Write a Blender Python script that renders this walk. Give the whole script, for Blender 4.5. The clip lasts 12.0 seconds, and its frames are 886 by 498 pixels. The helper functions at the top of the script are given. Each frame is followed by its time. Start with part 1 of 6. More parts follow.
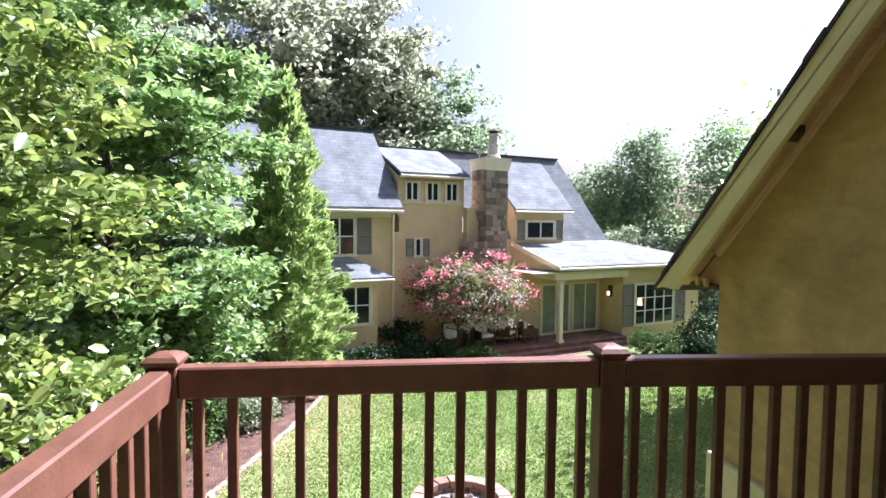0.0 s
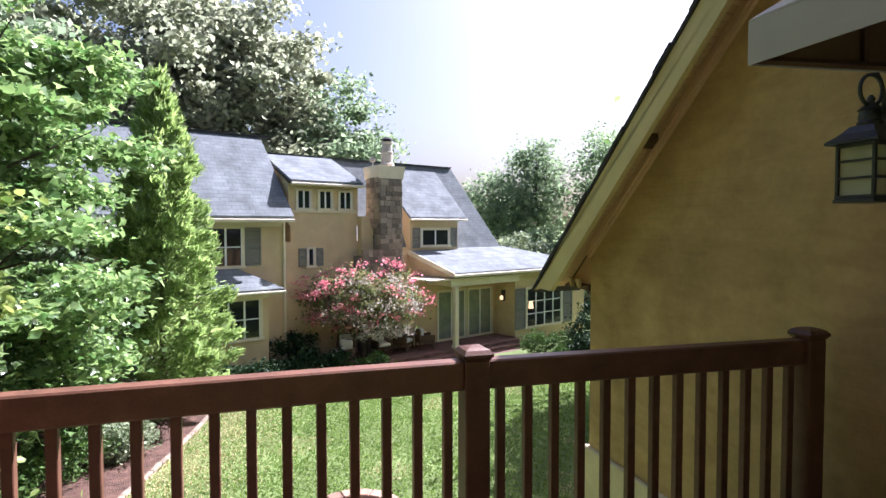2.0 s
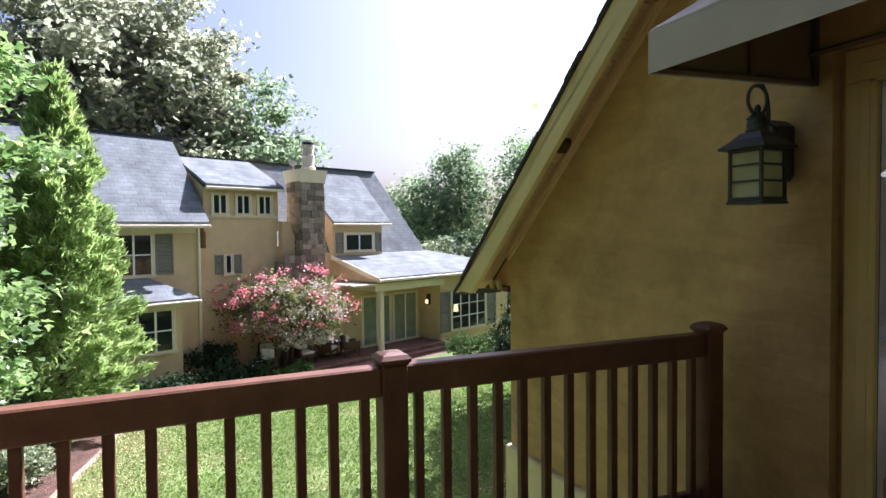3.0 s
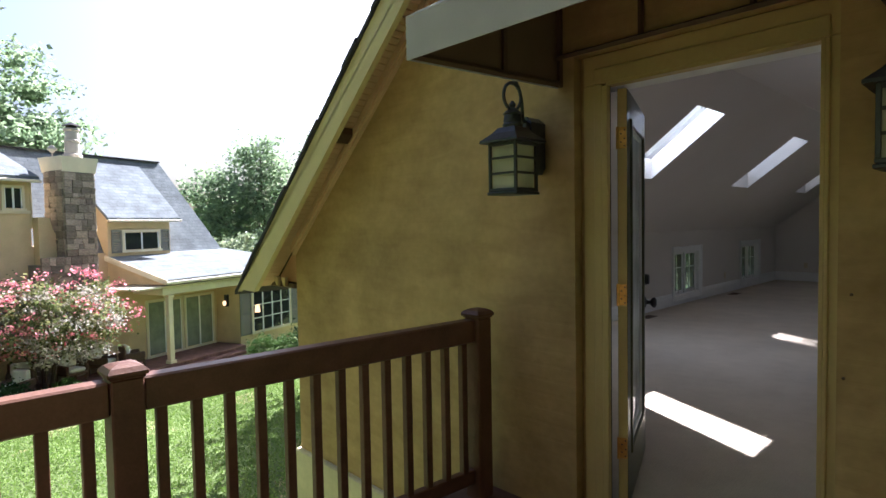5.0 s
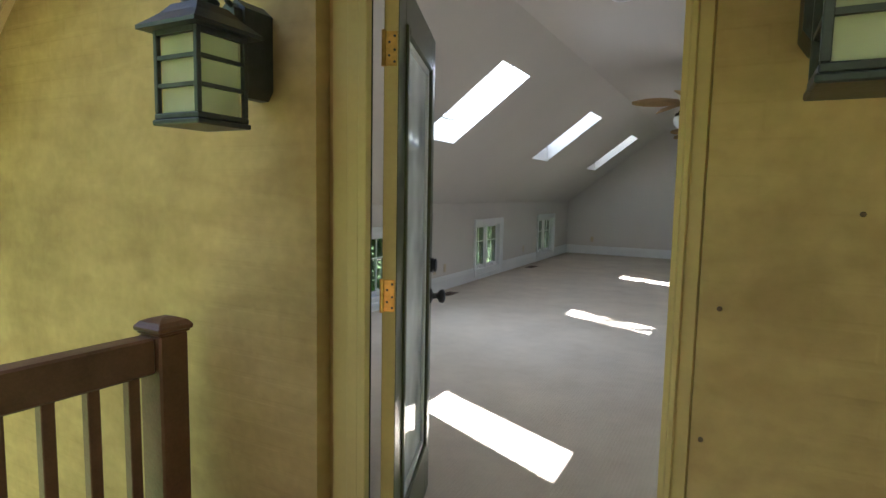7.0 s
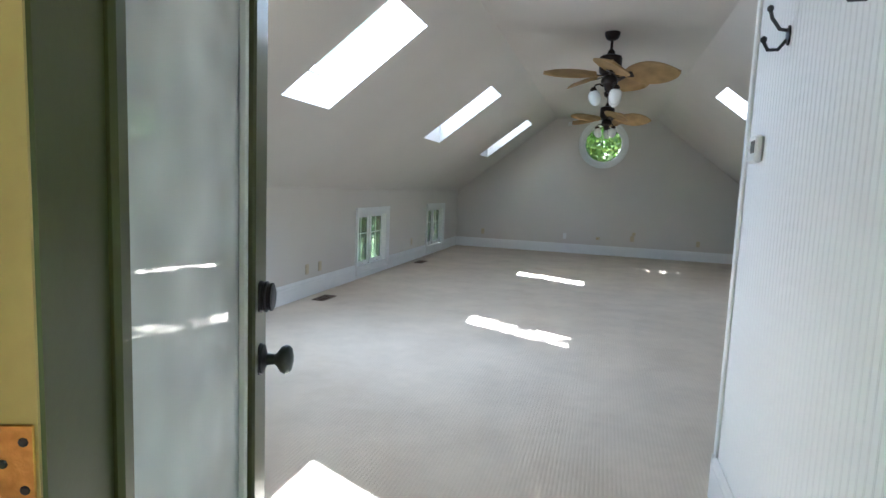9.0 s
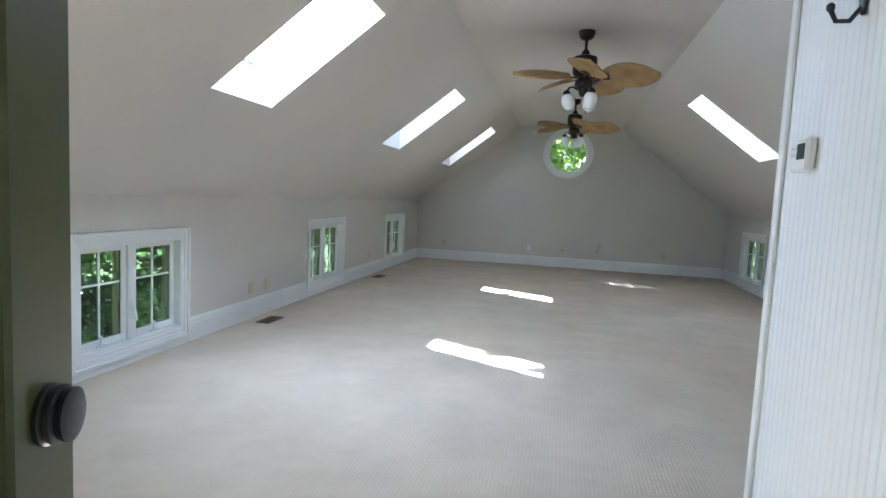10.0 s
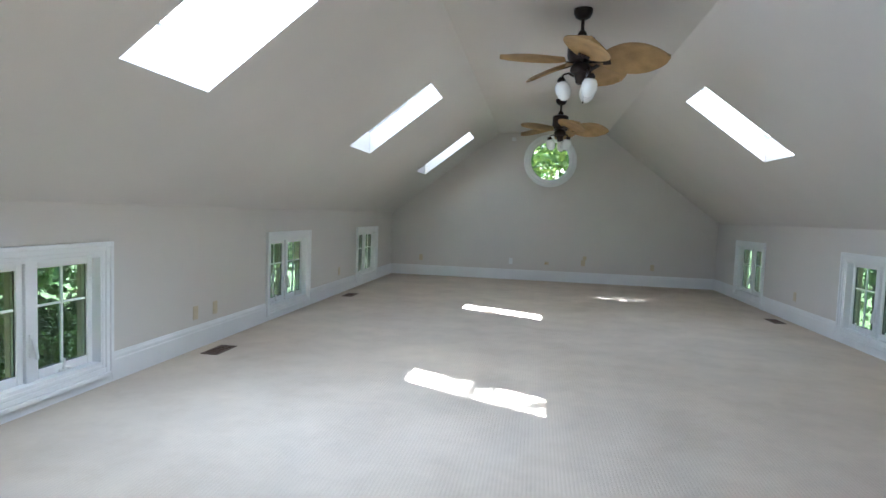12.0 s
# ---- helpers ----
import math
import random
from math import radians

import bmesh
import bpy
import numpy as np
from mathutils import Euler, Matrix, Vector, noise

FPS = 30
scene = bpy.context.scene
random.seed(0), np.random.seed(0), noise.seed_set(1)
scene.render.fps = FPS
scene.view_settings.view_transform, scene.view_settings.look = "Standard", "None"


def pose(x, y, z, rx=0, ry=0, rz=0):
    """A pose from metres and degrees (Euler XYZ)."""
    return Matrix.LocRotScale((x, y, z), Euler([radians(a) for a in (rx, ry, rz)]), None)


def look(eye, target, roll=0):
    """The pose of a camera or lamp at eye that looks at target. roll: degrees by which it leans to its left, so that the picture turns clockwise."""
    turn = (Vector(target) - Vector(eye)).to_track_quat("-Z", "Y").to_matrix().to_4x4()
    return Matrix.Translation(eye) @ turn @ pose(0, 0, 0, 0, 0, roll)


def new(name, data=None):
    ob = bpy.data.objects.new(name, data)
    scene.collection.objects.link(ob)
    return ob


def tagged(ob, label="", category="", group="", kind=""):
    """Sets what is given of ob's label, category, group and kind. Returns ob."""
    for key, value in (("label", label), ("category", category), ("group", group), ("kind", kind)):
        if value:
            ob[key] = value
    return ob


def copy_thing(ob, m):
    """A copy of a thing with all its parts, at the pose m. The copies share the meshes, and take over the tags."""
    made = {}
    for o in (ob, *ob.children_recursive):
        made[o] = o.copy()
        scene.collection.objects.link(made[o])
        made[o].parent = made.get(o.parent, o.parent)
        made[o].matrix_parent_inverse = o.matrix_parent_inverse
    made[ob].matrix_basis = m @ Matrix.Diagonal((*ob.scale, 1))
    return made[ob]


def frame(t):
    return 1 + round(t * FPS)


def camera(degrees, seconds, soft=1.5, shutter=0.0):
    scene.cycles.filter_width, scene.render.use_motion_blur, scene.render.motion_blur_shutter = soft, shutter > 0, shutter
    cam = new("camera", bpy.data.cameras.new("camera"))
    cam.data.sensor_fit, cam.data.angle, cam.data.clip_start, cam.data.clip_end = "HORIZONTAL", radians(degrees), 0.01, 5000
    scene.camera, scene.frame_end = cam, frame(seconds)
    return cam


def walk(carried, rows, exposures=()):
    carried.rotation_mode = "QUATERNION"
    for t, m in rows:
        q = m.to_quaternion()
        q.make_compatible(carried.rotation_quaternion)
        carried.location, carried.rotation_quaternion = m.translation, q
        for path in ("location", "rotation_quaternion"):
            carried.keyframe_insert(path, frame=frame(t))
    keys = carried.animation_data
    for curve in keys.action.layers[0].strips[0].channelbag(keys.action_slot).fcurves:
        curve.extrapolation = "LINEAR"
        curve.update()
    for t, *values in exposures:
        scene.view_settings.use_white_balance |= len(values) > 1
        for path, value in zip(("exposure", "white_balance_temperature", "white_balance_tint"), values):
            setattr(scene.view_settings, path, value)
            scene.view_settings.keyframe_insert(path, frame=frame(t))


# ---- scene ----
cam = camera(75.9, 12.0)

PATH = [
    (0, (1.408, -2.847, 1.46), (-0.573, -2.597, 1.35), 0.6),
    (0.5, (1.393, -2.791, 1.455), (-0.58, -2.476, 1.35), 0.6),
    (1, (1.368, -2.746, 1.44), (-0.589, -2.345, 1.346), 0.5),
    (1.5, (1.367, -2.713, 1.436), (-0.57, -2.223, 1.351), 0.2),
    (2, (1.367, -2.685, 1.436), (-0.54, -2.089, 1.358), -0.1),
    (2.5, (1.36, -2.661, 1.437), (-0.507, -1.947, 1.364), -0.4),
    (4.3, (1.338, -2.575, 1.404), (-0.256, -1.369, 1.339), -0.9),
    (4.5, (1.333, -2.557, 1.407), (-0.215, -1.293, 1.334), -0.9),
    (5, (1.351, -2.422, 1.401), (-0.088, -1.035, 1.314), -1.0),
    (5.5, (1.353, -2.204, 1.391), (0.036, -0.704, 1.285), -1.0),
    (6, (1.284, -1.955, 1.373), (0.096, -0.352, 1.241), -0.7),
    (6.5, (1.132, -1.681, 1.364), (0.079, 0.012, 1.201), -0.1),
    (7, (0.952, -1.404, 1.371), (0.032, 0.361, 1.174), 1.1),
    (9, (0.445, -0.269, 1.302), (-0.091, 1.645, 1.082), 2.4),
    (9.5, (0.371, 0.012, 1.313), (-0.099, 1.945, 1.106), 2.7),
    (10, (0.296, 0.261, 1.312), (-0.106, 2.212, 1.13), 2.8),
    (10.5, (0.23, 0.466, 1.298), (-0.115, 2.429, 1.131), 2.9),
    (11, (0.184, 0.681, 1.269), (-0.139, 2.648, 1.107), 2.7),
    (11.5, (0.149, 0.842, 1.245), (-0.162, 2.812, 1.097), 2.4),
    (12, (0.122, 0.985, 1.232), (-0.197, 2.955, 1.107), 2.0),
]
EXPOSURES = [(0, 2.15, 5550, 27), (2.5, 1.9, 5600, 25), (4.5, 2.07, 5550, 21), (5.5, 2.6, 5600, 16), (7.0, 3.68, 5550, 11), (9.0, 4.38, 5180, 9), (9.5, 4.52, 5180, 10), (10.5, 4.32, 5220, 9), (11.5, 4.55, 5180, 9), (12, 4.55, 5200, 10)]
walk(cam, [(t, look(eye, target, roll)) for t, eye, target, roll in PATH], EXPOSURES)
SKYLIGHT_W = {3.40: 3.3, 6.72: 0.62, 10.07: 0.16, 6.90: 0.55}   # watts of sky light in each skylight, less under the tree

# ---------- sky, sun, skylight and exposure ----------
SUN_WAY = Vector((0.48, -0.88, -1.0)).normalized()      # the way sunlight travels
world = bpy.data.worlds.new("world")
scene.world = world
world.use_nodes = True
wn = world.node_tree.nodes
sky = wn.new("ShaderNodeTexSky")
sky.sky_type = "NISHITA"
sky.sun_disc = False
sky.sun_elevation = math.asin(-SUN_WAY.z)
sky.sun_rotation = math.atan2(-SUN_WAY.x, -SUN_WAY.y)
sky.dust_density = 5.0
world.node_tree.links.new(sky.outputs[0], wn["Background"].inputs[0])
wn["Background"].inputs[1].default_value = 0.05
sun = new("sun", bpy.data.lights.new("sun", "SUN"))
sun.data.energy = 5.0
sun.data.angle = radians(0.55)
sun.data.color = (1.0, 0.965, 0.90)
sun.rotation_euler = SUN_WAY.to_track_quat("-Z", "Y").to_euler()


# ---------- materials ----------
def mat(name, color, rough=0.7, vary=0.12, scale=6.0, fine=60.0, bump=0.15, metal=0.0, spec=0.4, dist=0.004):
    m = bpy.data.materials.new(name)
    m.use_nodes = True
    nt = m.node_tree
    b = nt.nodes["Principled BSDF"]
    b.inputs["Roughness"].default_value = rough
    b.inputs["Metallic"].default_value = metal
    b.inputs["Specular IOR Level"].default_value = spec
    tc = nt.nodes.new("ShaderNodeTexCoord")
    n1 = nt.nodes.new("ShaderNodeTexNoise")
    n1.inputs["Scale"].default_value = scale
    n1.inputs["Detail"].default_value = 6
    n2 = nt.nodes.new("ShaderNodeTexNoise")
    n2.inputs["Scale"].default_value = fine
    n2.inputs["Detail"].default_value = 3
    nt.links.new(tc.outputs["Object"], n1.inputs["Vector"])
    nt.links.new(tc.outputs["Object"], n2.inputs["Vector"])
    mixf = nt.nodes.new("ShaderNodeMath")
    mixf.operation = "MULTIPLY_ADD"
    nt.links.new(n2.outputs["Fac"], mixf.inputs[0])
    mixf.inputs[1].default_value = 0.35
    nt.links.new(n1.outputs["Fac"], mixf.inputs[2])
    ramp = nt.nodes.new("ShaderNodeValToRGB")
    ramp.color_ramp.elements[0].position = 0.42
    ramp.color_ramp.elements[1].position = 0.92
    ramp.color_ramp.elements[0].color = (*[c * (1 - vary) for c in color], 1)
    ramp.color_ramp.elements[1].color = (*[min(1, c * (1 + vary)) for c in color], 1)
    nt.links.new(mixf.outputs[0], ramp.inputs[0])
    nt.links.new(ramp.outputs[0], b.inputs["Base Color"])
    if bump:
        bp = nt.nodes.new("ShaderNodeBump")
        bp.inputs["Strength"].default_value = bump
        bp.inputs["Distance"].default_value = dist
        nt.links.new(n2.outputs["Fac"], bp.inputs["Height"])
        nt.links.new(bp.outputs[0], b.inputs["Normal"])
    return m


def rand_shift(m, amount=0.25, island=False):
    """Varies the colour from piece to piece."""
    nt = m.node_tree
    b = nt.nodes["Principled BSDF"]
    src = b.inputs["Base Color"].links[0].from_socket
    hsv = nt.nodes.new("ShaderNodeHueSaturation")
    info = nt.nodes.new("ShaderNodeNewGeometry" if island else "ShaderNodeObjectInfo")
    mr = nt.nodes.new("ShaderNodeMapRange")
    mr.inputs[3].default_value = 1 - amount
    mr.inputs[4].default_value = 1 + amount
    nt.links.new(info.outputs["Random Per Island" if island else "Random"], mr.inputs[0])
    nt.links.new(mr.outputs[0], hsv.inputs["Value"])
    nt.links.new(src, hsv.inputs["Color"])
    nt.links.new(hsv.outputs[0], b.inputs["Base Color"])
    return m


def brick_bump(m, axes, width, height, mortar=0.012, strength=0.3, dist=0.004, dark=0.0):
    """Adds courses of bricks or shingles to a material: axes picks the two object axes that run along and up."""
    nt = m.node_tree
    b = nt.nodes["Principled BSDF"]
    tc = nt.nodes.new("ShaderNodeTexCoord")
    sep = nt.nodes.new("ShaderNodeSeparateXYZ")
    com = nt.nodes.new("ShaderNodeCombineXYZ")
    nt.links.new(tc.outputs["Object"], sep.inputs[0])
    nt.links.new(sep.outputs[axes[0]], com.inputs[0])
    nt.links.new(sep.outputs[axes[1]], com.inputs[1])
    br = nt.nodes.new("ShaderNodeTexBrick")
    br.inputs["Scale"].default_value = 1.0
    br.inputs["Brick Width"].default_value = width
    br.inputs["Row Height"].default_value = height
    br.inputs["Mortar Size"].default_value = mortar
    br.inputs["Mortar Smooth"].default_value = 0.6
    br.inputs["Color1"].default_value = (1, 1, 1, 1)
    br.inputs["Color2"].default_value = (1 - dark, 1 - dark, 1 - dark, 1)
    br.inputs["Mortar"].default_value = (1 - dark * 1.5, 1 - dark * 1.5, 1 - dark * 1.5, 1)
    nt.links.new(com.outputs[0], br.inputs["Vector"])
    bp = nt.nodes.new("ShaderNodeBump")
    bp.invert = True
    bp.inputs["Strength"].default_value = strength
    bp.inputs["Distance"].default_value = dist
    nt.links.new(br.outputs["Fac"], bp.inputs["Height"])
    if b.inputs["Normal"].links:
        nt.links.new(b.inputs["Normal"].links[0].from_socket, bp.inputs["Normal"])
    nt.links.new(bp.outputs[0], b.inputs["Normal"])
    if dark:
        mx = nt.nodes.new("ShaderNodeMix")
        mx.data_type = "RGBA"
        mx.blend_type = "MULTIPLY"
        mx.inputs[0].default_value = 1
        nt.links.new(b.inputs["Base Color"].links[0].from_socket, mx.inputs[6])
        nt.links.new(br.outputs["Color"], mx.inputs[7])
        nt.links.new(mx.outputs[2], b.inputs["Base Color"])
    return m


def leaf_mat(name, dark, light, trans=0.45, rough=0.45, spec=0.2):
    m = bpy.data.materials.new(name)
    m.use_nodes = True
    nt = m.node_tree
    b = nt.nodes["Principled BSDF"]
    b.inputs["Roughness"].default_value = rough
    b.inputs["Specular IOR Level"].default_value = spec
    geo = nt.nodes.new("ShaderNodeNewGeometry")
    ramp = nt.nodes.new("ShaderNodeValToRGB")
    ramp.color_ramp.elements[0].color = (*dark, 1)
    ramp.color_ramp.elements[1].color = (*light, 1)
    nt.links.new(geo.outputs["Random Per Island"], ramp.inputs[0])
    nt.links.new(ramp.outputs[0], b.inputs["Base Color"])
    tr = nt.nodes.new("ShaderNodeBsdfTranslucent")
    hsv = nt.nodes.new("ShaderNodeHueSaturation")
    hsv.inputs["Value"].default_value = 1.6
    hsv.inputs["Saturation"].default_value = 1.1
    nt.links.new(ramp.outputs[0], hsv.inputs["Color"])
    nt.links.new(hsv.outputs[0], tr.inputs["Color"])
    mx = nt.nodes.new("ShaderNodeMixShader")
    mx.inputs[0].default_value = trans
    nt.links.new(b.outputs[0], mx.inputs[1])
    nt.links.new(tr.outputs[0], mx.inputs[2])
    nt.links.new(mx.outputs[0], nt.nodes["Material Output"].inputs["Surface"])
    return m


def glass_mat(name, tint=(0.9, 0.95, 0.92), rough=0.0, clear=0.97, haze=0.0, gloss=0.55, hue=(0.87, 0.92, 0.94), fall=4.0):
    """A thin pane: mostly clear, with the gloss of glass at a slant, and a patchy milky veil as strong as haze."""
    m = bpy.data.materials.new(name)
    m.use_nodes = True
    nt = m.node_tree
    nt.nodes.remove(nt.nodes["Principled BSDF"])
    tp = nt.nodes.new("ShaderNodeBsdfTransparent")
    tp.inputs[0].default_value = (*[t * clear for t in tint], 1)
    gl = nt.nodes.new("ShaderNodeBsdfGlossy")
    gl.inputs["Roughness"].default_value = rough
    lw = nt.nodes.new("ShaderNodeLayerWeight")
    pw = nt.nodes.new("ShaderNodeMath")
    pw.operation = "POWER"
    pw.inputs[1].default_value = fall
    sc = nt.nodes.new("ShaderNodeMath")
    sc.operation = "MULTIPLY_ADD"
    sc.inputs[1].default_value = gloss
    sc.inputs[2].default_value = 0.03
    nt.links.new(lw.outputs["Facing"], pw.inputs[0])
    nt.links.new(pw.outputs[0], sc.inputs[0])
    mx = nt.nodes.new("ShaderNodeMixShader")
    nt.links.new(sc.outputs[0], mx.inputs[0])
    nt.links.new(tp.outputs[0], mx.inputs[1])
    nt.links.new(gl.outputs[0], mx.inputs[2])
    last = mx
    if haze:
        df = nt.nodes.new("ShaderNodeBsdfTranslucent")
        df.inputs[0].default_value = (*hue, 1)
        dd = nt.nodes.new("ShaderNodeBsdfDiffuse")
        dd.inputs[0].default_value = (*hue, 1)
        both = nt.nodes.new("ShaderNodeMixShader")
        nt.links.new(df.outputs[0], both.inputs[1])
        nt.links.new(dd.outputs[0], both.inputs[2])
        last = nt.nodes.new("ShaderNodeMixShader")
        tc = nt.nodes.new("ShaderNodeTexCoord")
        ns = nt.nodes.new("ShaderNodeTexNoise")
        ns.inputs["Scale"].default_value = 3.0
        hz = nt.nodes.new("ShaderNodeMath")
        hz.operation = "MULTIPLY"
        hz.inputs[1].default_value = haze * 2
        nt.links.new(tc.outputs["Object"], ns.inputs["Vector"])
        nt.links.new(ns.outputs["Fac"], hz.inputs[0])
        nt.links.new(hz.outputs[0], last.inputs[0])
        nt.links.new(mx.outputs[0], last.inputs[1])
        nt.links.new(both.outputs[0], last.inputs[2])
    nt.links.new(last.outputs[0], nt.nodes["Material Output"].inputs["Surface"])
    return m


YELLOW = brick_bump(mat("yellow_painted_brick", (0.465, 0.305, 0.137), 0.75, 0.22, 1.3, 26, 0.35), (0, 2), 0.22, 0.075, 0.011, 0.20, 0.004)
# weather streaks and scuffs along the courses of the painted brick
nt = YELLOW.node_tree
yb = nt.nodes["Principled BSDF"]
ytc = nt.nodes.new("ShaderNodeTexCoord")
ymp = nt.nodes.new("ShaderNodeMapping")
ymp.inputs["Scale"].default_value = (3.2, 3.2, 10.0)
yns = nt.nodes.new("ShaderNodeTexNoise")
yns.inputs["Scale"].default_value = 1.0
yns.inputs["Detail"].default_value = 7
yns.inputs["Distortion"].default_value = 0.6
yrp = nt.nodes.new("ShaderNodeValToRGB")
yrp.color_ramp.elements[0].position, yrp.color_ramp.elements[1].position = 0.33, 0.60
yrp.color_ramp.elements[0].color = (0.70, 0.62, 0.55, 1)
yrp.color_ramp.elements[1].color = (1, 1, 1, 1)
ymx = nt.nodes.new("ShaderNodeMix")
ymx.data_type = "RGBA"
ymx.blend_type = "MULTIPLY"
ymx.inputs[0].default_value = 0.42
ybp = nt.nodes.new("ShaderNodeBump")
ybp.inputs["Strength"].default_value = 0.30
ybp.inputs["Distance"].default_value = 0.012
nt.links.new(ytc.outputs["Object"], ymp.inputs["Vector"])
nt.links.new(ymp.outputs[0], yns.inputs["Vector"])
nt.links.new(yns.outputs["Fac"], yrp.inputs[0])
nt.links.new(yb.inputs["Base Color"].links[0].from_socket, ymx.inputs[6])
nt.links.new(yrp.outputs[0], ymx.inputs[7])
nt.links.new(ymx.outputs[2], yb.inputs["Base Color"])
nt.links.new(yns.outputs["Fac"], ybp.inputs["Height"])
nt.links.new(yb.inputs["Normal"].links[0].from_socket, ybp.inputs["Normal"])
nt.links.new(ybp.outputs[0], yb.inputs["Normal"])
# broad random blotches: weather stains, and some awning and lantern shade in the colour
yst = nt.nodes.new("ShaderNodeTexNoise")
yst.inputs["Scale"].default_value = 1.7
yst.inputs["Detail"].default_value = 5
yst.inputs["Distortion"].default_value = 1.2
ysr = nt.nodes.new("ShaderNodeValToRGB")
ysr.color_ramp.elements[0].position, ysr.color_ramp.elements[1].position = 0.36, 0.62
ysr.color_ramp.elements[0].color = (0.74, 0.70, 0.66, 1)
ysr.color_ramp.elements[1].color = (1.0, 1.0, 1.0, 1)
ysm = nt.nodes.new("ShaderNodeMix")
ysm.data_type = "RGBA"
ysm.blend_type = "MULTIPLY"
ysm.inputs[0].default_value = 0.75
nt.links.new(ytc.outputs["Object"], yst.inputs["Vector"])
nt.links.new(yst.outputs["Fac"], ysr.inputs[0])
nt.links.new(yb.inputs["Base Color"].links[0].from_socket, ysm.inputs[6])
nt.links.new(ysr.outputs[0], ysm.inputs[7])
nt.links.new(ysm.outputs[2], yb.inputs["Base Color"])
YELLOW_TRIM = mat("yellow_painted_wood", (0.50, 0.36, 0.15), 0.5, 0.10, 3, 60, 0.08)
BARGE = mat("barge_board_paint", (0.62, 0.50, 0.26), 0.55, 0.1, 3, 50, 0.1)
CREAM_BASE = mat("cream_foundation", (0.62, 0.52, 0.34), 0.8, 0.15, 3, 30, 0.3)
SOFFIT = mat("soffit_paint", (0.62, 0.41, 0.25), 0.7, 0.1, 4, 60, 0.1)
BROWN_TRIM = mat("brown_trim", (0.10, 0.055, 0.035), 0.6, 0.2, 5, 60, 0.15)
DECK = rand_shift(mat("brown_stained_wood", (0.125, 0.056, 0.035), 0.42, 0.3, 9, 90, 0.3, spec=0.3), 0.12)
DECK_FLOOR = rand_shift(mat("deck_boards_stain", (0.10, 0.05, 0.045), 0.6, 0.3, 7, 90, 0.3), 0.2)
OLIVE = mat("olive_door_paint", (0.075, 0.078, 0.026), 0.32, 0.12, 4, 60, 0.05, spec=0.5)
WHITE = mat("white_trim_paint", (0.80, 0.80, 0.79), 0.4, 0.03, 3, 60, 0.03)
WALL = mat("greige_wall_paint", (0.645, 0.605, 0.555), 0.85, 0.035, 0.9, 160, 0.12, dist=0.001)
BEAD = mat("white_beadboard_paint", (0.85, 0.86, 0.87), 0.5, 0.03, 2, 60, 0.04)
BLACK_IRON = mat("black_iron", (0.042, 0.042, 0.046), 0.42, 0.35, 20, 120, 0.25, metal=0.35, spec=0.5)
BRONZE = mat("dark_bronze", (0.035, 0.025, 0.02), 0.38, 0.25, 12, 120, 0.15, metal=0.7)
BRASS = mat("worn_brass", (0.55, 0.30, 0.09), 0.35, 0.35, 14, 120, 0.2, metal=0.9)
PALM = mat("palm_blade", (0.38, 0.245, 0.10), 0.6, 0.22, 10, 120, 0.3)
AWNING = mat("awning_canvas", (0.47, 0.44, 0.44), 0.85, 0.1, 4, 200, 0.2)
AWNING_IN = mat("awning_lining", (0.16, 0.095, 0.06), 0.9, 0.12, 4, 200, 0.2)
ALMOND = mat("almond_plastic", (0.58, 0.49, 0.33), 0.4, 0.04, 4, 60, 0.0)
PLASTIC = mat("white_plastic", (0.78, 0.78, 0.76), 0.35, 0.03, 4, 60, 0.0)
RUBBER = mat("black_rubber", (0.012, 0.012, 0.012), 0.7, 0.2, 10, 60, 0.1)
SCREEN = mat("lcd_screen", (0.05, 0.06, 0.055), 0.15, 0.1, 4, 60, 0.0)
VENT = mat("brown_metal_vent", (0.115, 0.07, 0.045), 0.5, 0.2, 12, 90, 0.1, metal=0.3)
SHINGLE = brick_bump(mat("grey_shingles", (0.175, 0.192, 0.198), 0.95, 0.3, 1.5, 14, 0.6, spec=0.15), (1, 2), 0.30, 0.135, 0.012, 0.45, 0.010, 0.2)
SHINGLE_DARK = mat("dark_shingle_edge", (0.045, 0.042, 0.045), 0.9, 0.3, 8, 60, 0.5)
HOUSE_WALL = brick_bump(mat("beige_painted_brick", (0.60, 0.46, 0.27), 0.8, 0.1, 2, 20, 0.3), (1, 2), 0.3, 0.1, 0.012, 0.3, 0.005)
HOUSE_TRIM = mat("cream_house_trim", (0.70, 0.62, 0.46), 0.6, 0.06, 3, 40, 0.1)
SHUTTER = mat("grey_green_shutter", (0.20, 0.195, 0.16), 0.6, 0.15, 5, 40, 0.15)
STONE = rand_shift(mat("fieldstone", (0.25, 0.205, 0.16), 0.85, 0.35, 5, 30, 0.6, dist=0.02), 0.45)
MORTAR = mat("stone_mortar", (0.24, 0.215, 0.18), 0.9, 0.2, 6, 40, 0.5)
PATIO = brick_bump(mat("patio_brick", (0.20, 0.105, 0.085), 0.85, 0.3, 3, 30, 0.4), (0, 1), 0.3, 0.15, 0.012, 0.4, 0.006, 0.25)
FLUE = mat("clay_flue", (0.50, 0.44, 0.38), 0.8, 0.15, 4, 40, 0.2)
MULCH = mat("brown_mulch", (0.105, 0.055, 0.038), 0.95, 0.5, 4, 40, 1.0, dist=0.05)
EDGING = rand_shift(mat("edging_stone", (0.25, 0.19, 0.14), 0.9, 0.3, 6, 30, 0.4), 0.25)
PITSTONE = rand_shift(mat("pit_stone", (0.27, 0.16, 0.115), 0.9, 0.3, 6, 30, 0.4), 0.3)
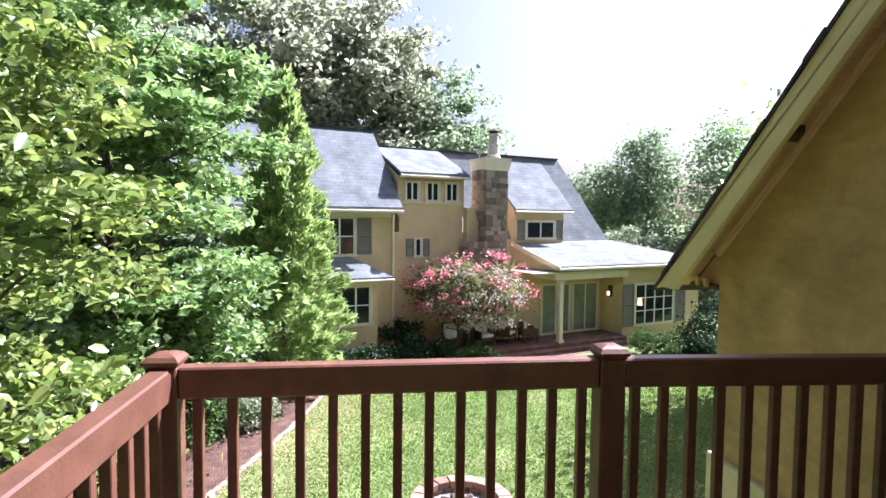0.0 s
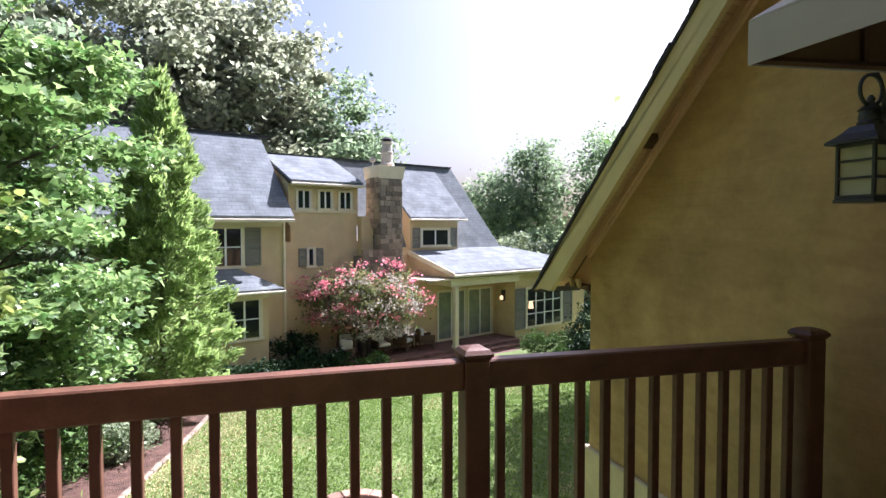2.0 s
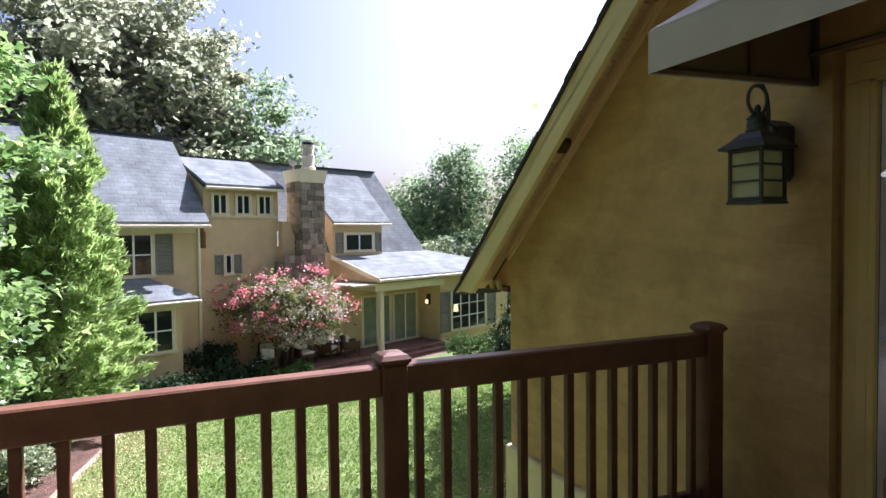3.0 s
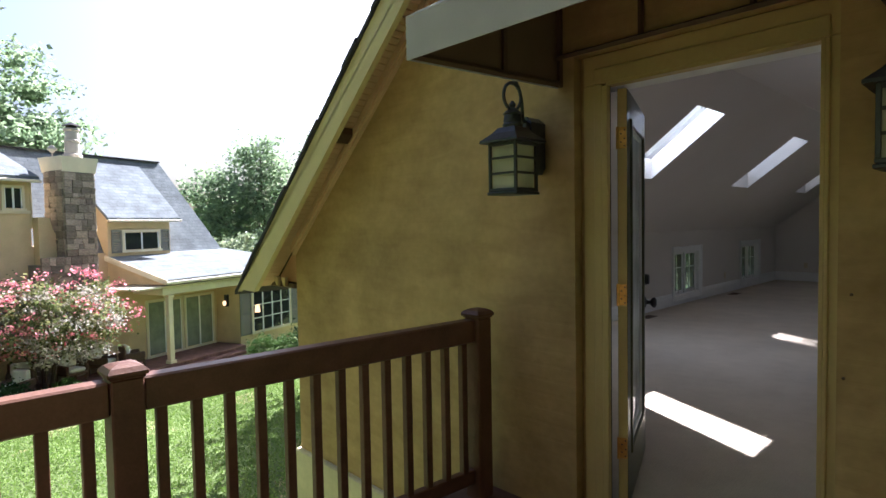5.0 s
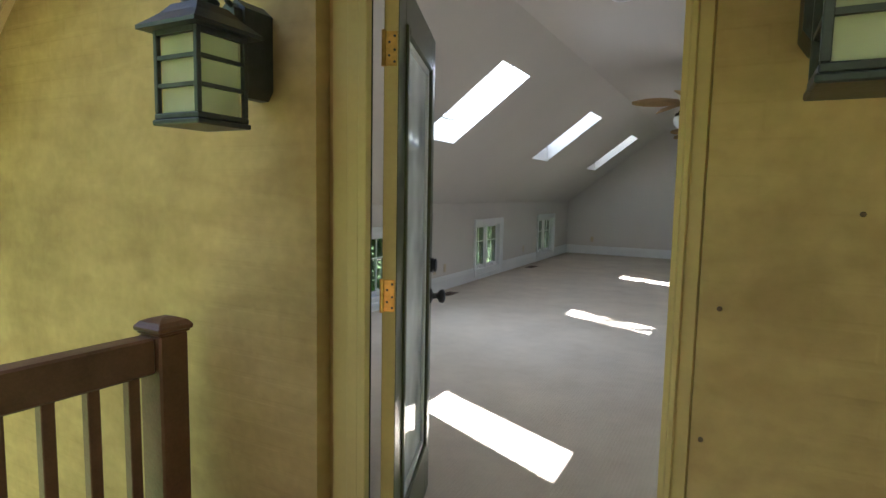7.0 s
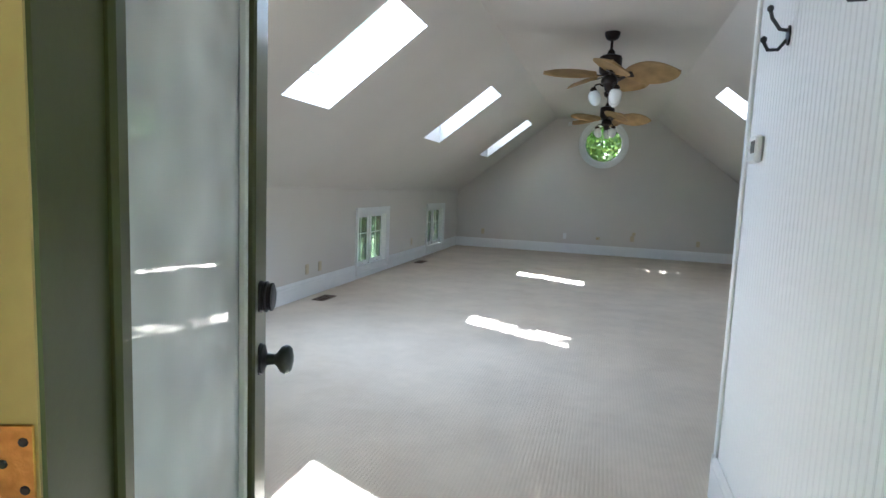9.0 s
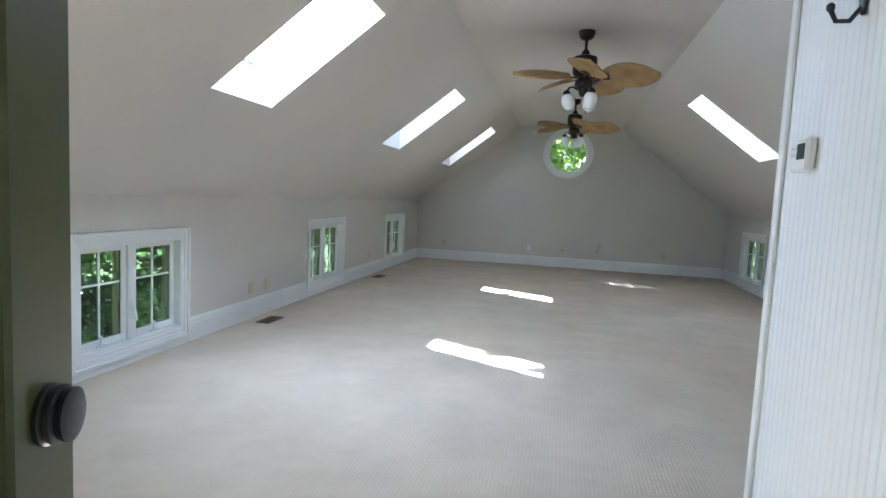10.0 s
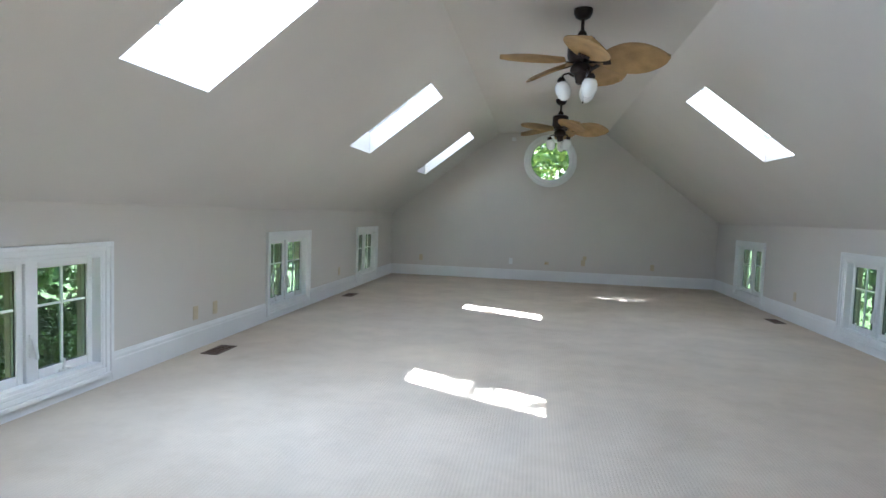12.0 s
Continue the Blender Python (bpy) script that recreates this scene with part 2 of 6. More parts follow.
ASH = mat("grey_ash", (0.22, 0.21, 0.20), 1.0, 0.6, 14, 60, 1.0, dist=0.03)
BARK = mat("bark", (0.085, 0.06, 0.045), 0.95, 0.4, 5, 40, 0.9, dist=0.02)
CUSHION = mat("white_cushion", (0.74, 0.72, 0.68), 0.9, 0.05, 5, 60, 0.1)
WICKER = mat("brown_wicker", (0.10, 0.06, 0.04), 0.8, 0.3, 20, 80, 0.5)
GLASS = glass_mat("window_glass", clear=0.84)
KNEE_GLASS = glass_mat("shaded_window_glass", (0.86, 0.93, 0.95), clear=0.52)
DARK_GLASS = mat("dark_window_pane", (0.018, 0.02, 0.022), 0.06, 0.3, 1.5, 20, 0.0, spec=0.5)
CURTAIN = mat("door_curtain", (0.24, 0.265, 0.22), 0.15, 0.2, 4, 30, 0.2)
DOOR_GLASS = glass_mat("door_glass", (0.92, 0.96, 0.96), 0.0, 0.97, 0.70, 1.0, (0.95, 0.98, 1.0), 1.7)
MILK = glass_mat("frosted_seedy_glass", (0.88, 0.87, 0.72), 0.08, 0.95, 0.60, 0.5, (0.88, 0.87, 0.70))
OPAL = mat("opal_glass", (0.82, 0.81, 0.78), 0.25, 0.03, 6, 30, 0.0)
OPAL.node_tree.nodes["Principled BSDF"].inputs["Subsurface Weight"].default_value = 0.0

# carpet: fine ribs with worn patches
CARPET = mat("ribbed_carpet", (0.575, 0.490, 0.388), 0.95, 0.095, 1.7, 220, 0.4, spec=0.1, dist=0.003)
nt = CARPET.node_tree
wv = nt.nodes.new("ShaderNodeTexWave")
wv.wave_type = "BANDS"
wv.bands_direction = "X"
wv.inputs["Scale"].default_value = 16.0
wv.inputs["Distortion"].default_value = 0.4
tcx = nt.nodes.new("ShaderNodeTexCoord")
nt.links.new(tcx.outputs["Object"], wv.inputs["Vector"])
bpx = nt.nodes.new("ShaderNodeBump")
bpx.inputs["Strength"].default_value = 0.2
bpx.inputs["Distance"].default_value = 0.004
cb = nt.nodes["Principled BSDF"]
nt.links.new(wv.outputs["Fac"], bpx.inputs["Height"])
nt.links.new(cb.inputs["Normal"].links[0].from_socket, bpx.inputs["Normal"])
nt.links.new(bpx.outputs[0], cb.inputs["Normal"])

csn = nt.nodes.new("ShaderNodeTexNoise")
csn.inputs["Scale"].default_value = 3.2
csn.inputs["Detail"].default_value = 9
csn.inputs["Roughness"].default_value = 0.68
csn.inputs["Distortion"].default_value = 0.15
csr = nt.nodes.new("ShaderNodeValToRGB")
csr.color_ramp.elements[0].position, csr.color_ramp.elements[1].position = 0.36, 0.56
csr.color_ramp.elements[0].color = (0.70, 0.665, 0.62, 1)
csr.color_ramp.elements[1].color = (1, 1, 1, 1)
csm = nt.nodes.new("ShaderNodeMix")
csm.data_type = "RGBA"
csm.blend_type = "MULTIPLY"
csm.inputs[0].default_value = 0.24
nt.links.new(tcx.outputs["Object"], csn.inputs["Vector"])
nt.links.new(csn.outputs["Fac"], csr.inputs[0])
nt.links.new(cb.inputs["Base Color"].links[0].from_socket, csm.inputs[6])
nt.links.new(csr.outputs[0], csm.inputs[7])
nt.links.new(csm.outputs[2], cb.inputs["Base Color"])

# lawn: patches of bright and dry grass
GRASS = mat("lawn", (0.13, 0.17, 0.06), 0.95, 0.35, 0.7, 30, 0.35, spec=0.1, dist=0.02)
SOIL = mat("wood_floor_soil", (0.075, 0.075, 0.035), 0.95, 0.5, 0.5, 9, 0.8, spec=0.1, dist=0.08)
BLADE = leaf_mat("grass_blades", (0.12, 0.19, 0.05), (0.19, 0.265, 0.075), 0.3, 0.85)
MAPLE = leaf_mat("maple_leaves", (0.08, 0.155, 0.05), (0.29, 0.385, 0.16), 0.42, 0.28, 0.7)
BEECH = leaf_mat("big_yellowing_leaves", (0.07, 0.125, 0.03), (0.29, 0.34, 0.11), 0.36, 0.26, 0.5)
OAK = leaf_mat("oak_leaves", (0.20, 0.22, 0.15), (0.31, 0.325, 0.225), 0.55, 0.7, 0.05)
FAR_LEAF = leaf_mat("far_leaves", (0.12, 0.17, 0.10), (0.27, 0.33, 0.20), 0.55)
CYPRESS = leaf_mat("cypress_sprays", (0.15, 0.22, 0.075), (0.33, 0.42, 0.16), 0.5)
CRAPE_LEAF = leaf_mat("crape_leaves", (0.07, 0.10, 0.035), (0.24, 0.23, 0.11), 0.35)
CRAPE_PINK = leaf_mat("crape_flowers", (0.52, 0.12, 0.15), (0.80, 0.38, 0.41), 0.35)
CRAPE_PALE = leaf_mat("crape_seed_heads", (0.30, 0.27, 0.22), (0.55, 0.50, 0.44), 0.3)
BOX = leaf_mat("boxwood_leaves", (0.035, 0.07, 0.018), (0.10, 0.165, 0.045), 0.2, 0.6, 0.1)
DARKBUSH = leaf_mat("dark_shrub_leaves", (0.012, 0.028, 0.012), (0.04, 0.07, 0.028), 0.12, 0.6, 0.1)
PALESHRUB = leaf_mat("pale_shrub_leaves", (0.14, 0.18, 0.10), (0.33, 0.37, 0.24), 0.3)
WHITE_BLOOM = leaf_mat("white_blooms", (0.4, 0.42, 0.34), (0.7, 0.7, 0.6), 0.3)


# ---------- building helpers ----------
def box(bm, x0, x1, y0, y1, z0, z1, bev=0.0, m=None):
    vs = [bm.verts.new((x, y, z)) for x in (x0, x1) for y in (y0, y1) for z in (z0, z1)]
    f = [bm.faces.new([vs[i] for i in q]) for q in ((0, 1, 3, 2), (4, 6, 7, 5), (0, 4, 5, 1), (2, 3, 7, 6), (0, 2, 6, 4), (1, 5, 7, 3))]
    if bev:
        es = list({e for q in f for e in q.edges})
        r = bmesh.ops.bevel(bm, geom=es, offset=bev, segments=1, affect="EDGES", clamp_overlap=True)
        vs = list({v for q in r["faces"] for v in q.verts})
    if m is not None:
        bmesh.ops.transform(bm, matrix=m, verts=vs)
    return vs


def prism(bm, pts, way):
    """A flat polygon of 3D points, pushed along way into a solid."""
    a = [bm.verts.new(p) for p in pts]
    w = Vector(way)
    b = [bm.verts.new(Vector(p) + w) for p in pts]
    n = len(pts)
    bm.faces.new(a[::-1])
    bm.faces.new(b)
    for i in range(n):
        bm.faces.new((a[i], a[(i + 1) % n], b[(i + 1) % n], b[i]))
    return a + b


def lathe(bm, prof, c=(0, 0, 0), seg=20, m=None):
    rings = []
    for r, z in prof:
        rings.append([bm.verts.new((c[0] + r * math.cos(2 * math.pi * i / seg), c[1] + r * math.sin(2 * math.pi * i / seg), c[2] + z)) for i in range(seg)])
    for a, b in zip(rings, rings[1:]):
        for i in range(seg):
            bm.faces.new((a[i], a[(i + 1) % seg], b[(i + 1) % seg], b[i]))
    bm.faces.new(rings[0][::-1])
    bm.faces.new(rings[-1])
    vs = [v for r in rings for v in r]
    if m is not None:
        bmesh.ops.transform(bm, matrix=m, verts=vs)
    return vs


def tube(bm, pts, r, seg=8, r1=None):
    """A tapered pipe along points."""
    pts = [Vector(p) for p in pts]
    n = len(pts)
    rings = []
    up = Vector((0.31, 0.17, 0.93))
    for i, p in enumerate(pts):
        d = (pts[min(i + 1, n - 1)] - pts[max(i - 1, 0)]).normalized()
        a = d.cross(up)
        if a.length < 1e-3:
            a = d.cross(Vector((1, 0, 0)))
        a.normalize()
        b = d.cross(a)
        rr = r + ((r1 if r1 is not None else r) - r) * i / max(1, n - 1)
        rings.append([bm.verts.new(p + a * rr * math.cos(2 * math.pi * k / seg) + b * rr * math.sin(2 * math.pi * k / seg)) for k in range(seg)])
    for a, b in zip(rings, rings[1:]):
        for k in range(seg):
            bm.faces.new((a[k], a[(k + 1) % seg], b[(k + 1) % seg], b[k]))
    bm.faces.new(rings[0][::-1])
    bm.faces.new(rings[-1])
    return [v for q in rings for v in q]


def finish(name, bm, material, smooth=False):
    bmesh.ops.recalc_face_normals(bm, faces=bm.faces[:])
    me = bpy.data.meshes.new(name)
    bm.to_mesh(me)
    bm.free()
    me.materials.append(material)
    if smooth:
        me.shade_smooth()
        me.set_sharp_from_angle(angle=radians(40))
    return me


def part(name, bm, material, parent, label="", smooth=False):
    ob = new(name, finish(name, bm, material, smooth))
    ob.parent = parent
    if label:
        ob["label"] = label
    return ob


def pbox(name, dims, material, parent, bev=0.0, label=""):
    bm = bmesh.new()
    box(bm, *dims, bev)
    return part(name, bm, material, parent, label)


def thing(name, m, label, category, group=""):
    ob = new(name)
    ob.empty_display_size = 0.1
    ob.matrix_basis = m
    return tagged(ob, label, category, group)


def setting(name, bm, material, label="", smooth=False):
    return tagged(new(name, finish(name, bm, material, smooth)), label or name.replace("_", " "), name.split("_")[0], kind="structure")


LEAF_SHAPES = {
    "diamond": ((-0.5, 0), (0, 0.36), (0.5, 0), (0, -0.36)),
    "oval": ((-0.5, 0), (-0.22, 0.25), (0.15, 0.27), (0.5, 0), (0.15, -0.27), (-0.22, -0.25)),
    "lobed": ((-0.42, 0), (-0.12, 0.46), (0.06, 0.17), (0.5, 0), (0.06, -0.17), (-0.12, -0.46)),
    "needle": ((-0.5, 0), (0, 0.09), (0.5, 0), (0, -0.09)),
}


def leaves(name, pts, size, material, parent, seed, flat=0.5, jitter=0.35, label="", shape="diamond", level=0.0, aim=None):
    """A mesh of small folded leaves at the given points; level turns their upper sides to the sky, aim gives them a way to point."""
    rng = np.random.default_rng(seed)
    n = len(pts)
    d = rng.normal(size=(n, 3))
    d[:, 2] = d[:, 2] * flat - 0.25
    if aim is not None:
        d = d * 0.45 + aim
    d /= np.linalg.norm(d, axis=1)[:, None]
    s = rng.normal(size=(n, 3))
    if level:
        s = s * (1 - level) + np.cross(np.array([0.0, 0.0, 1.0]), d) * level * 1.6
    s -= (s * d).sum(1)[:, None] * d
    s /= np.linalg.norm(s, axis=1)[:, None]
    nn = np.cross(d, s)
    L = size * (1 + jitter * rng.normal(size=n)).clip(0.4, 1.8)[:, None]
    outline = LEAF_SHAPES[shape]
    k = len(outline)
    v = np.stack([pts + d * L * a + s * L * b + nn * L * (0.28 * abs(b) - 0.25 * max(0.0, a) ** 2) for a, b in outline], 1).reshape(-1, 3)
    i = np.arange(n) * k
    tri = np.stack([np.stack([i, i + q, i + q + 1], 1) for q in range(1, k - 1)], 1).reshape(-1, 3)
    me = bpy.data.meshes.new(name)
    me.vertices.add(len(v))
    me.vertices.foreach_set("co", v.astype(np.float32).ravel())
    me.loops.add(tri.size)
    me.loops.foreach_set("vertex_index", tri.astype(np.int32).ravel())
    me.polygons.add(len(tri))
    me.polygons.foreach_set("loop_start", (np.arange(len(tri)) * 3).astype(np.int32))
    me.update(calc_edges=True)
    me.validate()
    me.materials.append(material)
    ob = new(name, me)
    ob.parent = parent
    if label:
        ob["label"] = label
    return ob


def cloud(center, radii, n, clumps, spread, seed, shell=0.75, thick=0.6):
    """Points of a crown, gathered in clumps near its surface, with gaps between."""
    rng = np.random.default_rng(seed)
    d = rng.normal(size=(clumps, 3))
    d /= np.linalg.norm(d, axis=1)[:, None]
    rad = shell + (1 - shell) * rng.random((clumps, 1)) * 1.25 - rng.random((clumps, 1)) ** 3 * 0.55
    c = d * rad * np.array(radii)
    k = rng.integers(0, clumps, n)
    sp = spread * (0.5 + rng.random((clumps, 1)))
    return c[k] + rng.normal(size=(n, 3)) * sp[k] * np.array([1, 1, thick]) + np.array(center)


def tree(name, at, height, radii, leafmat, n, size, seed, label, clumps=60, spread=0.45, trunk_r=0.16, crown_z=None, group="", shell=0.75, lean=(0, 0), limbs=7, shape="diamond", level=0.0, thick=0.6):
    rng = random.Random(seed)
    t = thing(name, pose(*at), label, "tree", group)
    cz = crown_z if crown_z is not None else height - radii[2]
    bm = bmesh.new()
    top = Vector((lean[0], lean[1], cz + radii[2] * 0.55))
    pts = [Vector((0, 0, -0.15)) + (top - Vector((0, 0, -0.15))) * (i / 6) + Vector((rng.uniform(-1, 1), rng.uniform(-1, 1), 0)) * 0.12 * (0 < i < 6) for i in range(7)]
    tube(bm, pts, trunk_r, 9, trunk_r * 0.25)
    for i in range(limbs):
        a = i * 2.4 + rng.random()
        z0 = cz - radii[2] * 0.75 + (i / limbs) * radii[2] * 1.1
        f = max(0.05, min(0.95, z0 / max(0.5, top.z)))
        p0 = Vector((lean[0] * f, lean[1] * f, z0))
        e = Vector((math.cos(a) * radii[0] * 0.75, math.sin(a) * radii[1] * 0.75, radii[2] * rng.uniform(0.15, 0.5)))
        tube(bm, [p0, p0 + e * 0.45 + Vector((0, 0, 0.1)), p0 + e], trunk_r * 0.35, 6, trunk_r * 0.06)
    part("trunk", bm, BARK, t)
    leaves("crown", cloud((lean[0], lean[1], cz), radii, n, clumps, spread, seed, shell, thick), size, leafmat, t, seed + 1, shape=shape, level=level)
    return t


def shrub(name, at, radii, leafmat, n, size, seed, label, clumps=26, spread=0.12, group=""):
    s = thing(name, pose(*at), label, "shrub", group)
    rng = random.Random(seed)
    bm = bmesh.new()
    for i in range(6):
        a = i * 1.05 + rng.random() * 0.4
        tube(bm, [(0, 0, -0.1), (math.cos(a) * radii[0] * 0.3, math.sin(a) * radii[1] * 0.3, radii[2] * 0.6), (math.cos(a) * radii[0] * 0.6, math.sin(a) * radii[1] * 0.6, radii[2] * 1.3)], 0.02, 5, 0.006)
    part("stems", bm, BARK, s)
    p = cloud((0, 0, radii[2]), radii, n, clumps, spread, seed, 0.8)
    p[:, 2] = np.maximum(p[:, 2], 0.02)
    leaves("foliage", p, size, leafmat, s, seed + 1)
    return s


def ground_z(x, y=0.0):
    return -3.2 + 0.04 * (max(-18.0, min(-3.0, x)) + 3.0)


# ---------- ground ----------
bm = bmesh.new()
xs = [-600, -200, -90] + [-60 + 2 * i for i in range(41)] + [30, 60, 200, 600]
ys = [-600, -200, -80] + [-40 + 2 * i for i in range(41)] + [60, 90, 200, 600]
grid = [[bm.verts.new((x, y, ground_z(x, y) + (0.03 * noise.noise((x * 0.3, y * 0.3, 0))))) for y in ys] for x in xs]
for i in range(len(xs) - 1):
    for j in range(len(ys) - 1):
        bm.faces.new((grid[i][j], grid[i + 1][j], grid[i + 1][j + 1], grid[i][j + 1]))
setting("ground", bm, GRASS, "green lawn with dry yellow patches sloping gently away", True)

# ---------- garage building: walls ----------
CX, HALF = 0.345, 3.065            # middle and half width of the room
XL, XR, YF = CX - HALF, CX + HALF, 12.06
KNEE, SLOPE, FLAT = 1.22, 0.765, 2.81
GX0, GX1 = CX - 3.175, CX + 3.175     # outer faces of the side walls
DX0, DX1, DZ = -0.02, 0.818, 2.03     # door opening


def roof_z(x):
    return 1.255 + 0.903 * (3.175 - abs(x - CX))


bm = bmesh.new()
LEDGE = -0.43
WX1, WZ = DX1 + 0.0125, DZ + 0.0125   # edge of the masonry on the latch side and over the door
WX0 = DX0 - 0.125                     # edge of the masonry behind the casing on the hinge side
BX0, BX1, BZ_ = DX0 - 0.158, DX1 + 0.066, DZ + 0.154   # opening in the brick skin, round the casing
SKIN = -0.065


def gable(bm, y, depth, x0, x1, zt):
    """A gable with a door opening, as one solid."""
    prism(bm, [(GX0, y, LEDGE), (x0, y, LEDGE), (x0, y, zt), (x1, y, zt), (x1, y, LEDGE), (GX1, y, LEDGE), (GX1, y, roof_z(GX1)), (CX, y, roof_z(CX)), (GX0, y, roof_z(GX0))], (0, depth, 0))


gable(bm, SKIN, 0.063, BX0, BX1, BZ_)
setting("wall_gable", bm, YELLOW, "yellow painted brick gable wall with a doorway")
bm = bmesh.new()
gable(bm, 0, 0.1, WX0, WX1, WZ)
setting("wall_gable_core", bm, YELLOW, "inner leaf of the gable wall behind the brick")
bm = bmesh.new()
box(bm, WX0 + 0.001, WX1 - 0.001, 0, 0.1, LEDGE, -0.031)
setting("door_sill", bm, YELLOW, "masonry sill under the threshold")
bm = bmesh.new()
box(bm, GX0 - 0.04, GX1 + 0.04, -0.105, 0.1, -3.6, LEDGE - 0.001, 0.012)
setting("wall_gable_base", bm, CREAM_BASE, "cream painted foundation wall under a ledge")

# inner lining of the door wall
def ceil_z(x):
    return min(FLAT, KNEE + SLOPE * (HALF - abs(x - CX)))


bm = bmesh.new()
XF = (FLAT - KNEE) / SLOPE
FL0, FL1 = XL + XF, XR - XF             # edges of the flat part of the ceiling
prism(bm, [(XL, 0.104, 0), (WX0, 0.104, 0), (WX0, 0.104, FLAT + 0.05), (FL0, 0.104, FLAT + 0.05), (XL, 0.104, KNEE + 0.05)], (0, 0.03, 0))
prism(bm, [(WX1, 0.104, 0), (XR, 0.104, 0), (XR, 0.104, KNEE + 0.05), (FL1, 0.104, FLAT + 0.05), (WX1, 0.104, FLAT + 0.05)], (0, 0.03, 0))
prism(bm, [(WX0, 0.104, WZ), (WX1, 0.104, WZ), (WX1, 0.104, FLAT + 0.05), (WX0, 0.104, FLAT + 0.05)], (0, 0.03, 0))
setting("wall_south", bm, WALL, "greige painted wall round the door")

# knee walls with their window openings
WIN_L = [3.235, 6.67, 9.77]
WIN_R = [6.53, 9.80]
WW, WZ0, WZ1 = 1.18, 0.055, 0.965        # outer size of a window's casing
IN = 0.085                               # casing width


def knee_wall(name, x0, x1, wins, top):
    bm = bmesh.new()
    y = -0.0 + 0.104
    for w in wins:
        a, b = w + IN, w + WW - IN
        box(bm, x0, x1, y, a, -0.1, top)
        box(bm, x0, x1, a, b, -0.1, WZ0 + IN)
        box(bm, x0, x1, a, b, WZ1 - IN, top)
        y = b
    box(bm, x0, x1, y, YF, -0.1, top)
    return setting(name, bm, WALL, "low greige painted knee wall")


knee_wall("wall_west", GX0 + 0.03, XL, WIN_L, KNEE + 0.06)
knee_wall("wall_east", XR, GX1 - 0.03, WIN_R, KNEE + 0.06)
for nm, x0, x1, wins in (("wall_west_outer", GX0, GX0 + 0.027, WIN_L), ("wall_east_outer", GX1 - 0.027, GX1, WIN_R)):
    bm = bmesh.new()
    y = 0.104
    for w in wins:
        a, b = w + IN, w + WW - IN
        box(bm, x0, x1, y, a, -3.6, KNEE + 0.06)
        box(bm, x0, x1, a, b, -3.6, WZ0 + IN)
        box(bm, x0, x1, a, b, WZ1 - IN, KNEE + 0.06)
        y = b
    box(bm, x0, x1, y, YF + 0.15, -3.6, KNEE + 0.06)
    setting(nm, bm, YELLOW, "yellow painted brick side wall")

# far gable wall with the round window
RWX, RWZ, RWR = 0.335, 2.30, 0.41
bm = bmesh.new()
outer = [(XL, 0.0), (XR, 0.0), (XR, KNEE + 0.05), (FL1, FLAT + 0.05), (FL0, FLAT + 0.05), (XL, KNEE + 0.05)]
circ = [(RWX + RWR * math.cos(2 * math.pi * i / 40), RWZ + RWR * math.sin(2 * math.pi * i / 40)) for i in range(40)]
for yy, flip in ((YF, False), (YF + 0.14, True)):
    o = [bm.verts.new((x, yy, z)) for x, z in outer]
    c = [bm.verts.new((x, yy, z)) for x, z in circ]
    es = [bm.edges.new((o[i], o[(i + 1) % len(o)])) for i in range(len(o))] + [bm.edges.new((c[i], c[(i + 1) % 40])) for i in range(40)]
    bmesh.ops.triangle_fill(bm, edges=es, use_beauty=True, use_dissolve=False)
    if flip:
        for i in range(40):
            bm.faces.new((prev[i], prev[(i + 1) % 40], c[(i + 1) % 40], c[i]))
    prev = c
setting("wall_north", bm, WALL, "greige painted gable end wall with a round window")
bm = bmesh.new()
box(bm, GX0, GX1, YF + 0.145, YF + 0.2, -3.6, 1.0)
setting("wall_north_outer", bm, YELLOW, "yellow painted brick back wall")

# floors
bm = bmesh.new()
box(bm, XL - 0.02, XR + 0.02, 0.10, YF + 0.02, -0.12, 0.0)
setting("floor", bm, CARPET, "beige ribbed wall-to-wall carpet, slightly soiled")

# ceiling: two slopes with skylight wells and a flat middle
SKY_L = [3.40, 6.72, 10.07]
SKY_R = [6.90]
SW = 0.73
SK0, SK1 = HALF - 2.175, HALF - 1.335      # from the side wall to the foot and head of a skylight
TH = 0.26


def slope(name, sign, lights):
    bm = bmesh.new()
    wall = CX - sign * HALF

    def piece(y0, y1, a, b):
        pts = [(wall + sign * a, y0, KNEE + SLOPE * a), (wall + sign * b, y0, KNEE + SLOPE * b), (wall + sign * b, y0, KNEE + SLOPE * b + TH), (wall + sign * a, y0, KNEE + SLOPE * a + TH)]
        prism(bm, pts, (0, y1 - y0, 0))
    y = 0.11
    for s in lights:
        piece(y, s, -0.15, XF)
        piece(s, s + SW, -0.15, SK0)
        piece(s, s + SW, SK1, XF)
        y = s + SW
    piece(y, YF + 0.14, -0.15, XF)
    return tagged(new(name, finish(name, bm, WALL)), "sloping greige painted ceiling with deep skylight wells", "ceiling", kind="structure")


